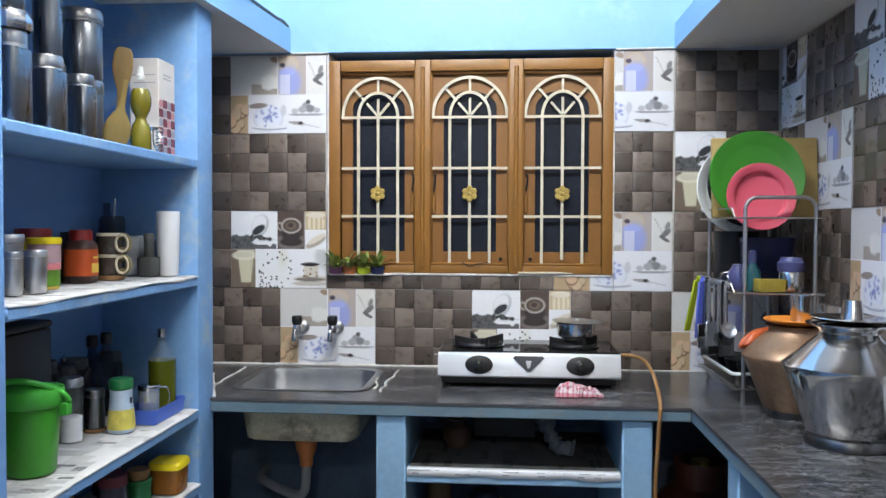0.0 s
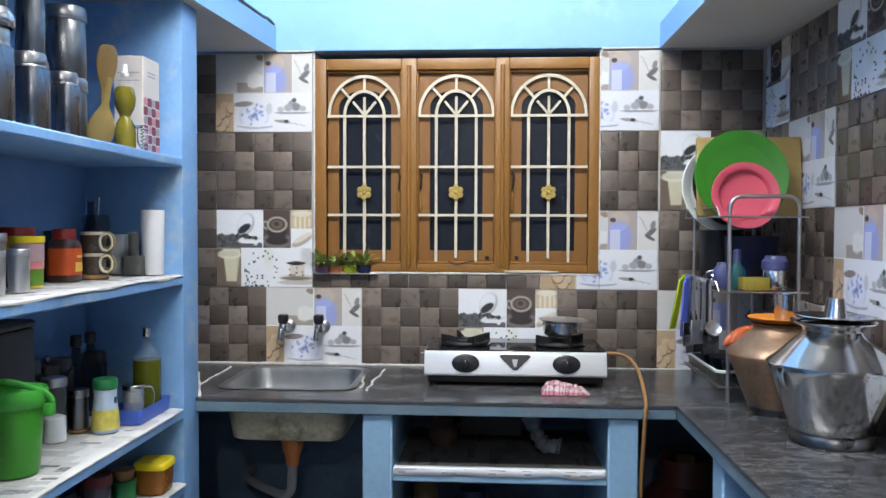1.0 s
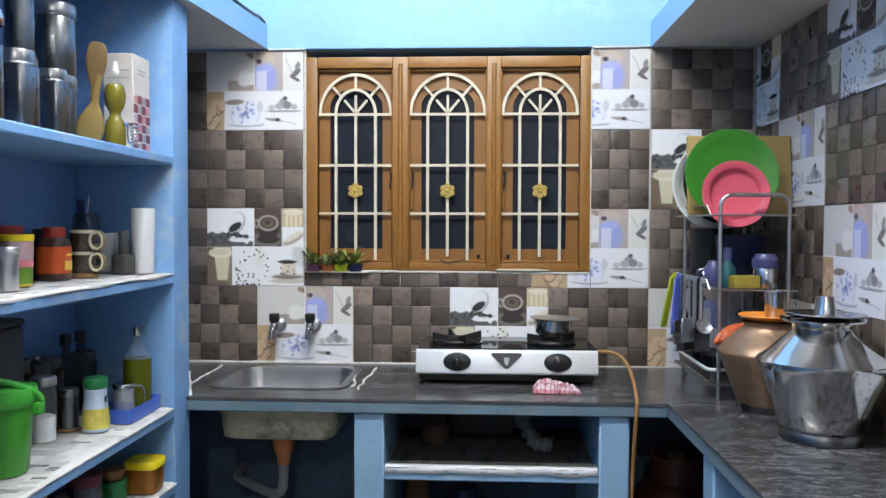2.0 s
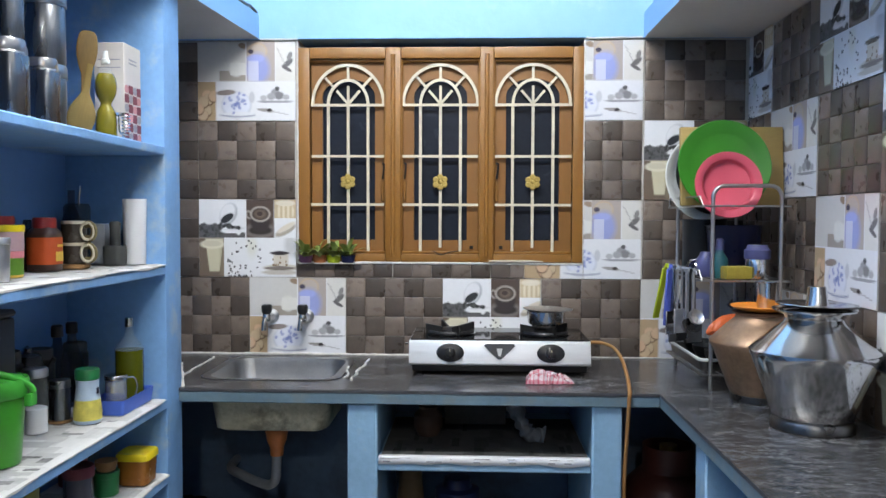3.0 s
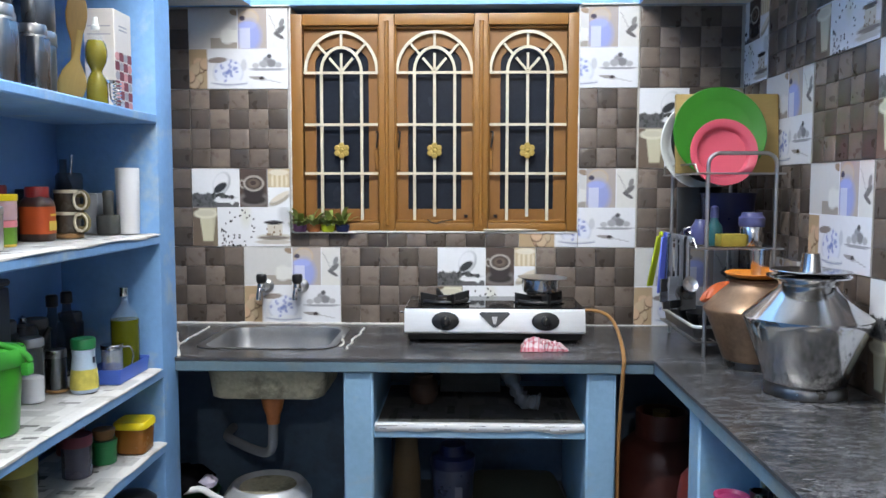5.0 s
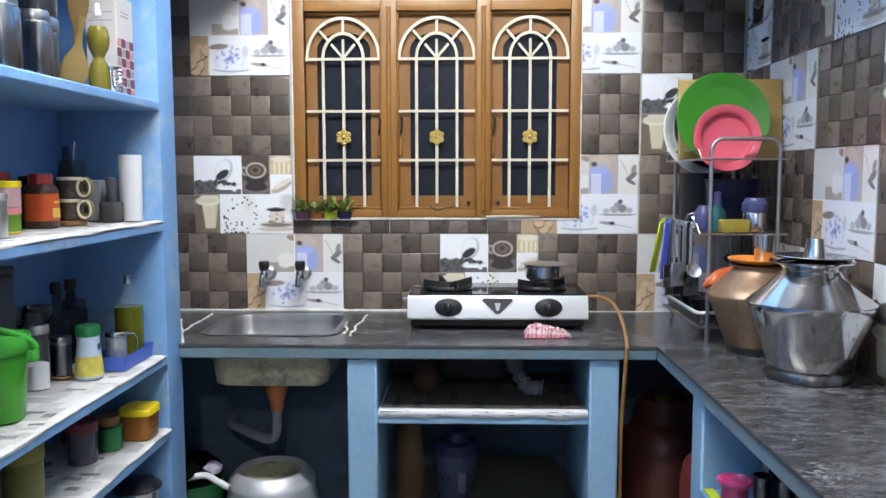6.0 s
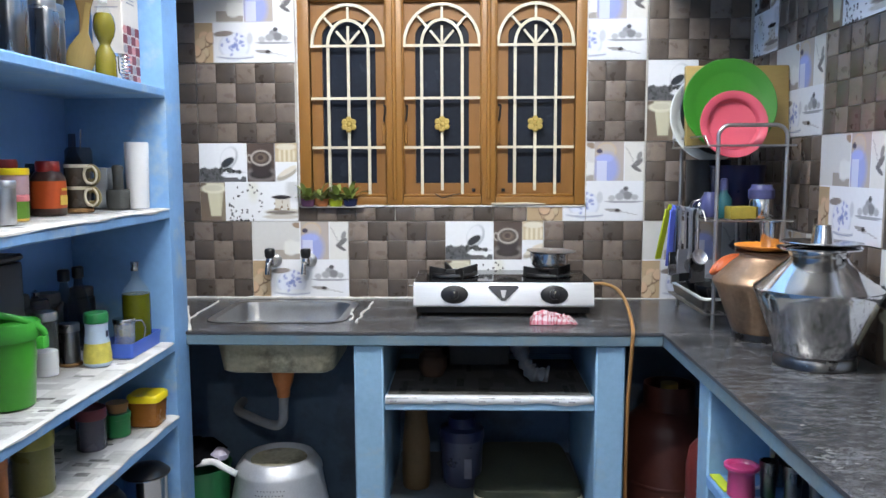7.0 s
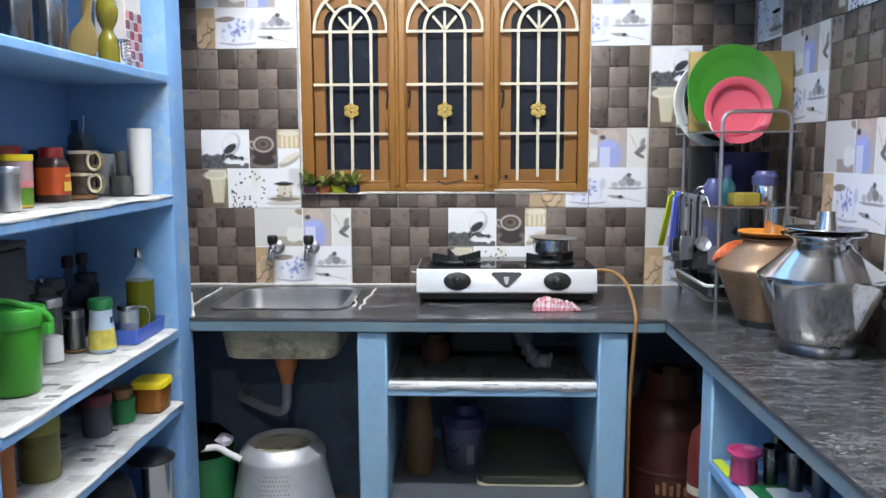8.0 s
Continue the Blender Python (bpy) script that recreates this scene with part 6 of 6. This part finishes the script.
def coffee_print(u, v):
    """Beans on a plate, a dark cup, biscuits, a cream cup and scattered beans."""
    rnd = random.Random(5)
    img = np.ones(u.shape + (3,)) * np.array((0.74, 0.74, 0.75))
    dark, brown = (0.035, 0.03, 0.032), (0.09, 0.065, 0.055)
    tl = area(u, v, -1, 0.49, 0.505, 2)
    # a tipped white cup above a heap of beans, and its saucer
    over(img, tl * ell(u, v, 0.31, 0.81, 0.085, 0.15, -25, 0.10) * 0.9, (0.36, 0.37, 0.39))
    over(img, tl * ell(u, v, 0.30, 0.82, 0.074, 0.135, -25, 0.15), (0.73, 0.73, 0.745))
    heap = 0.655 + 0.035 * np.sin(u * 11 + 0.4) + 0.015 * np.sin(u * 43) + 0.010 * np.sin(u * 97 + 2) - 0.20 * np.clip(u - 0.17, 0, 1)
    over(img, tl * np.clip((heap - v) / 0.02, 0, 1) * 0.92, (0.06, 0.058, 0.06))
    for _ in range(90):
        x = rnd.uniform(-0.02, 0.24)
        y = 0.50 + rnd.random() * 0.18
        over(img, tl * ell(u, v, x, y, 0.018, 0.013, rnd.uniform(0, 180), 0.4) * 0.8, (0.03 + rnd.random() * 0.10,) * 3)
    over(img, tl * ell(u, v, 0.37, 0.605, 0.14, 0.042, 4, 0.1), (0.74, 0.74, 0.75))
    over(img, tl * ell(u, v, 0.38, 0.620, 0.10, 0.018, 4, 0.2) * 0.5, (0.42, 0.42, 0.43))
    for _ in range(34):
        x = rnd.uniform(0.20, 0.45)
        over(img, tl * ell(u, v, x, 0.665 - 0.10 * (x - 0.2) + rnd.uniform(-0.02, 0.02), 0.018, 0.012, rnd.uniform(0, 180), 0.3), (0.03 + rnd.random() * 0.08,) * 3)
    over(img, tl * ell(u, v, 0.295, 0.755, 0.078, 0.048, 34, 0.12), (0.04, 0.042, 0.046))
    tr = area(u, v, 0.49, 0.785, 0.505, 2)
    over(img, tr, brown)
    over(img, tr * ell(u, v, 0.64, 0.60, 0.17, 0.10, 0), (0.17, 0.145, 0.135))
    over(img, tr * ell(u, v, 0.525, 0.80, 0.035, 0.06, 30, 0.2), (0.40, 0.36, 0.32))
    over(img, tr * ell(u, v, 0.525, 0.80, 0.02, 0.04, 30, 0.2), brown)
    over(img, tr * ell(u, v, 0.64, 0.60, 0.12, 0.055, 0), (0.045, 0.038, 0.036))
    over(img, tr * ell(u, v, 0.64, 0.72, 0.105, 0.15, 0), (0.05, 0.04, 0.04))
    over(img, tr * ell(u, v, 0.64, 0.81, 0.105, 0.10, 0, 0.1), (0.46, 0.41, 0.36))
    over(img, tr * ell(u, v, 0.64, 0.81, 0.088, 0.08, 0, 0.1), (0.06, 0.045, 0.04))
    over(img, tr * ell(u, v, 0.64, 0.81, 0.06, 0.055, 0, 0.4), (0.17, 0.13, 0.10))
    over(img, tr * ell(u, v, 0.635, 0.815, 0.032, 0.03, 0, 0.2), (0.07, 0.05, 0.045))
    fr = area(u, v, 0.785, 2, 0.755, 2)
    over(img, fr, (0.50, 0.40, 0.26))
    over(img, fr * ell(u, v, 0.9, 0.84, 0.10, 0.10, 0) * (0.5 + 0.5 * np.sin(u * 130)), (0.70, 0.62, 0.45))
    over(img, fr * ell(u, v, 0.9, 0.95, 0.10, 0.04, 0), (0.66, 0.60, 0.48))
    fr = area(u, v, 0.785, 2, 0.505, 0.755)
    over(img, fr * ell(u, v, 0.9, 0.60, 0.12, 0.05, 28), (0.38, 0.34, 0.28))
    over(img, fr * ell(u, v, 0.91, 0.64, 0.11, 0.035, 30), (0.66, 0.60, 0.50))
    lo = area(u, v, -1, 0.265, -1, 0.505)
    over(img, lo, (0.16, 0.12, 0.09))
    over(img, lo * np.clip((0.50 - v) / 0.01, 0, 1) * np.clip((0.095 - 0.10 * (0.45 - v) - np.abs(u - 0.160)) / 0.01, 0, 1) * np.clip((v - 0.06) / 0.02, 0, 1), (0.56, 0.52, 0.37))
    over(img, lo * np.clip((u - 0.20) / 0.03, 0, 1) * np.clip((0.43 - v) / 0.05, 0, 1) * 0.35, (0.30, 0.26, 0.17))
    over(img, lo * ell(u, v, 0.14, 0.42, 0.125, 0.06, 0), (0.68, 0.64, 0.50))
    over(img, lo * ell(u, v, 0.14, 0.43, 0.10, 0.04, 0), (0.56, 0.52, 0.40))
    mid = area(u, v, 0.265, 2, -1, 0.505)
    over(img, mid * ell(u, v, 0.55, 0.40, 0.05, 0.14, 0, 0.5) * 0.4, (0.60, 0.58, 0.40))
    over(img, mid * ell(u, v, 0.95, 0.42, 0.06, 0.14, 0, 0.4) * 0.5, (0.35, 0.34, 0.33))
    over(img, mid * ell(u, v, 0.86, 0.12, 0.19, 0.045, 0), (0.58, 0.54, 0.46))
    over(img, mid * area(u, v, 0.77, 0.93, 0.13, 0.31), (0.60, 0.55, 0.46))
    over(img, mid * ell(u, v, 0.84, 0.31, 0.10, 0.025, 0), dark)
    over(img, mid * ell(u, v, 0.84, 0.115, 0.16, 0.025, 0), (0.20, 0.17, 0.15))
    over(img, mid * ell(u, v, 0.84, 0.06, 0.19, 0.03, 0), (0.50, 0.46, 0.40))
    for _ in range(9):
        over(img, mid * ell(u, v, rnd.uniform(0.76, 0.92), rnd.uniform(0.15, 0.25), 0.010, 0.014, 0), (0.25, 0.18, 0.12))
    for _ in range(46):
        x = 0.30 + rnd.random() ** 1.2 * 0.36
        y = rnd.random() ** 1.5 * 0.50
        over(img, mid * ell(u, v, x, y, 0.012, 0.010, rnd.uniform(0, 180), 0.25), dark)
    over(img, area(u, v, 0.488, 0.493, 0.505, 2) * 0.6, (0.75, 0.74, 0.72))
    return img


def teapot_print(u, v):
    """A blue teapot, white cups with blue flowers, biscuits and grey fruit."""
    rnd = random.Random(9)
    img = np.ones(u.shape + (3,)) * np.array((0.72, 0.72, 0.74))
    tl = area(u, v, -1, 0.5, 0.5, 2)
    over(img, tl, (0.58, 0.565, 0.54))
    over(img, tl * area(u, v, 0.22, 0.5, 0.5, 0.64), (0.34, 0.30, 0.26))
    over(img, tl * ell(u, v, 0.40, 0.66, 0.075, 0.10, 0, 0.15), (0.66, 0.65, 0.60))
    over(img, tl * area(u, v, 0.335, 0.5, 0.58, 0.74), (0.68, 0.67, 0.63))
    over(img, tl * ell(u, v, 0.47, 0.95, 0.05, 0.035, -15), (0.30, 0.22, 0.16))
    tm = area(u, v, 0.5, 0.8, 0.5, 2)
    over(img, tm, (0.42, 0.36, 0.32))
    over(img, tm * ell(u, v, 0.62, 0.88, 0.10, 0.11, 0, 0.1), (0.52, 0.40, 0.28))
    over(img, tm * ell(u, v, 0.62, 0.88, 0.085, 0.09, 0, 0.1), (0.48, 0.41, 0.35))
    over(img, tm * ell(u, v, 0.62, 0.66, 0.12, 0.19, 0, 0.25), (0.30, 0.34, 0.62))
    over(img, tm * ell(u, v, 0.60, 0.79, 0.09, 0.05, 0, 0.2), (0.34, 0.38, 0.70))
    over(img, tm * ell(u, v, 0.55, 0.88, 0.03, 0.03, 0, 0.2), (0.08, 0.07, 0.10))
    over(img, tm * area(u, v, 0.52, 0.63, 0.50, 0.76) * 0.8, (0.60, 0.61, 0.72))
    tr = area(u, v, 0.8, 2, 0.5, 2)
    over(img, tr, (0.66, 0.64, 0.60))
    over(img, tr * ell(u, v, 0.93, 0.73, 0.065, 0.035, 40), (0.16, 0.15, 0.15))
    over(img, tr * ell(u, v, 0.95, 0.82, 0.045, 0.03, 70), (0.24, 0.23, 0.22))
    over(img, tr * ell(u, v, 0.92, 0.66, 0.06, 0.022, -30), (0.14, 0.13, 0.13))
    for k in range(4):
        over(img, tr * ell(u, v, 0.83 + 0.02 * k, 0.90 - 0.05 * k, 0.03, 0.006, -45), (0.42, 0.40, 0.38))
    bl = area(u, v, -1, 0.19, -1, 0.5)
    over(img, bl, (0.44, 0.32, 0.19))
    for _ in range(9):
        x, y = rnd.uniform(0.0, 0.19), rnd.uniform(0.0, 0.36)
        over(img, bl * ell(u, v, x, y - 0.012, 0.06, 0.075, rnd.uniform(-40, 40), 0.1), (0.13, 0.08, 0.05))
        over(img, bl * ell(u, v, x, y, 0.055, 0.07, rnd.uniform(-40, 40), 0.12), (0.52 + rnd.random() * 0.12, 0.40, 0.26))
    bm_ = area(u, v, 0.19, 0.6, -1, 0.5)
    over(img, bm_ * ell(u, v, 0.40, 0.20, 0.155, 0.17, 0, 0.08), (0.50, 0.52, 0.58))
    over(img, bm_ * ell(u, v, 0.40, 0.21, 0.145, 0.16, 0, 0.1), (0.68, 0.70, 0.78))
    over(img, bm_ * ell(u, v, 0.29, 0.36, 0.10, 0.035, 4), (0.26, 0.22, 0.20))
    over(img, bm_ * ell(u, v, 0.42, 0.075, 0.19, 0.03, 0), (0.34, 0.36, 0.44))
    over(img, bm_ * ell(u, v, 0.42, 0.09, 0.18, 0.025, 0), (0.70, 0.71, 0.74))
    for _ in range(26):
        over(img, bm_ * ell(u, v, 0.41 + rnd.gauss(0, 0.06), 0.22 + rnd.gauss(0, 0.05), 0.018, 0.016, rnd.uniform(0, 180), 0.4) * 0.75, (0.20, 0.24, 0.50))
    over(img, bm_ * ell(u, v, 0.56, 0.30, 0.03, 0.07, 0, 0.2) * 0.7, (0.45, 0.46, 0.50))
    br = area(u, v, 0.6, 2, -1, 0.5)
    for x, y, r, g in ((0.80, 0.36, 0.045, 0.30), (0.84, 0.32, 0.05, 0.22), (0.76, 0.31, 0.045, 0.36), (0.91, 0.30, 0.035, 0.40), (0.68, 0.29, 0.035, 0.45), (0.82, 0.41, 0.025, 0.10)):
        over(img, br * ell(u, v, x, y, r, r, 0, 0.2), (g, g * 0.98, g * 1.02))
    over(img, br * ell(u, v, 0.80, 0.245, 0.19, 0.016, 0), (0.33, 0.33, 0.35))
    over(img, br * ell(u, v, 0.70, 0.135, 0.09, 0.022, -8), (0.32, 0.30, 0.29))
    over(img, br * ell(u, v, 0.74, 0.135, 0.028, 0.020, 0), (0.06, 0.05, 0.05))
    over(img, br * ell(u, v, 0.85, 0.10, 0.10, 0.008, -12) * 0.7, (0.4, 0.38, 0.38))
    return img


def check_tone(i, j):
    rnd = random.Random(i * 7 + j * 31)
    base = 0.150 if (i + j) % 2 else 0.066
    k = base * (0.78 + 0.44 * rnd.random())
    return (k * 1.20, k * 0.94, k * 0.77)


def tile_mesh(design, u0, u1, v0, v1):
    """A tile, whole or cut: u, v are metres from its lower left corner; it faces -y."""
    key = (design, round(u0, 4), round(u1, 4), round(v0, 4), round(v1, 4))
    if key in tile_cache:
        return tile_cache[key]
    verts, faces, cols = [], [], []
    a0, a1, b0, b1 = u0 + GAP, u1 - GAP, v0 + GAP, v1 - GAP

    def rings(c0, c1, d0, d1, levels):
        base = len(verts)
        for inset, h in levels:
            i_ = min(inset, (c1 - c0) * 0.45, (d1 - d0) * 0.45)
            verts.extend(((c0 + i_, -h, d0 + i_), (c1 - i_, -h, d0 + i_), (c1 - i_, -h, d1 - i_), (c0 + i_, -h, d1 - i_)))
        n = len(levels)
        for k in range(n - 1):
            for q in range(4):
                p = base + 4 * k
                faces.append((p + q, p + (q + 1) % 4, p + 4 + (q + 1) % 4, p + 4 + q))
        p = base + 4 * (n - 1)
        faces.append((p, p + 1, p + 2, p + 3))
        return 4 * (n - 1) + 1

    if design == "check":
        for i in range(5):
            for j in range(4):
                c0, c1 = max(a0, i * CELL), min(a1, (i + 1) * CELL)
                d0, d1 = max(b0, j * CELL), min(b1, (j + 1) * CELL)
                if c1 - c0 < 0.004 or d1 - d0 < 0.004:
                    continue
                n = rings(c0, c1, d0, d1, ((0, -0.002), (0.0006, 0.0013), (0.004, 0.0029), (0.015, 0.0046), (0.028, 0.0054)))
                cols += [check_tone(i, j)] * n
    else:
        nu, nv = max(2, round((a1 - a0) / 0.0042)), max(2, round((b1 - b0) / 0.0042))
        us, vs = np.linspace(a0, a1, nu + 1), np.linspace(b0, b1, nv + 1)
        for v_ in vs:
            for u_ in us:
                verts.append((u_, -0.0035, v_))
        for j in range(nv):
            for i in range(nu):
                p = j * (nu + 1) + i
                faces.append((p, p + 1, p + nu + 2, p + nu + 1))
        uu, vv = np.meshgrid((us[:-1] + us[1:]) / 2 / TW, (vs[:-1] + vs[1:]) / 2 / TH)
        img = (coffee_print if design == "coffee" else teapot_print)(uu, vv)
        cols += [tuple(c) for c in img.reshape(-1, 3)]
        base = len(verts)
        for x, z in ((a0, b0), (a1, b0), (a1, b1), (a0, b1)):
            verts.append((x, -0.0035, z))
            verts.append((x, 0.004, z))
        for q in range(4):
            p, r_ = base + 2 * q, base + 2 * ((q + 1) % 4)
            faces.append((p, p + 1, r_ + 1, r_))
            cols.append((0.5, 0.46, 0.42))
    me = bpy.data.meshes.new("tile")
    me.from_pydata(verts, [], faces)
    layer = me.attributes.new("print", "FLOAT_COLOR", "FACE")
    layer.data.foreach_set("color", np.array([(*c, 1.0) for c in cols], dtype=np.float32).ravel())
    me.materials.append(DARK_TILE if design == "check" else PRINT_TILE)
    me.validate()
    if design == "check":
        me.polygons.foreach_set("use_smooth", [True] * len(me.polygons))
        me.set_sharp_from_angle(angle=radians(30))
    tile_cache[key] = me
    return me


def lay(wall, m, design, u0, u1, v0, v1):
    ob = new("tile", tile_mesh(design, u0, u1, v0, v1))
    ob.parent = wall
    jig = pose(random.uniform(-0.0004, 0.0004), random.uniform(-0.0006, 0.0006), 0, random.uniform(-0.12, 0.12), 0, random.uniform(-0.12, 0.12))
    ob.matrix_basis = m @ jig


def back_tile(design, x, r, x0=None, x1=None, z0=None, z1=None):
    """A tile of the back wall with its left edge at x in row r, cut to x0..x1 and z0..z1."""
    z = 0.85 + TH * r
    lay(wall_back, pose(x, BACK + 0.004, z), design, (x0 if x0 is not None else x) - x, (x1 if x1 is not None else x + TW) - x,
        (z0 if z0 is not None else z) - z, (z1 if z1 is not None else z + TH) - z)


C, T, K = "coffee", "teapot", "check"
for x, d in ((-1.024, K), (-0.649, T), (-0.274, K), (0.099, C), (0.476, K), (0.850, T)):
    back_tile(d, x, 0, max(x, SHELF_BACK), min(x + TW, RIGHT))
for r, d in ((1, C), (2, K), (3, T)):
    back_tile(K, -1.220, r, SHELF_BACK, -0.845)
    back_tile(d, -0.845, r, None, WX0 - 0.008, None, 2.052 if r == 3 else None)
for x in (-0.468, -0.093, 0.282):
    back_tile(K, x, 1, max(x, WX0 - 0.008), min(x + TW, 0.410), None, WZ0 - 0.004)
back_tile(T, 0.476, 1, 0.410, WX1 + 0.003, None, WZ0 - 0.004)
for r, d in ((1, T), (2, K), (3, T)):
    back_tile(d, 0.476, r, WX1 + 0.003, None, None, 2.052 if r == 3 else None)
for r, d in ((1, K), (2, C), (3, K)):
    back_tile(d, 0.856, r, None, RIGHT, None, 2.052 if r == 3 else None)


def right_tile(design, y, r, y0=None, y1=None):
    """A tile of the side wall whose far edge is at y."""
    z = 0.85 + TH * r
    u0, u1 = (y - y0 if y0 is not None else 0), (y - y1 if y1 is not None else TW)
    lay(wall_right, pose(RIGHT + 0.004, y, z, 0, 0, -90), design, u0, u1, 0, TH if r < 3 else 0.302)


for r, seq in ((0, (K, T, K, C, K, C, K)), (1, (K, K, T, K, C, K, T)), (2, (K, T, K, C, K, T, K)), (3, (C, K, C, K, T, K, C))):
    for k, d in enumerate(seq):
        y = 3.24 - TW * k
        if y - TW < 0.5:
            continue
        right_tile(d, y, r, min(y, BACK), None)
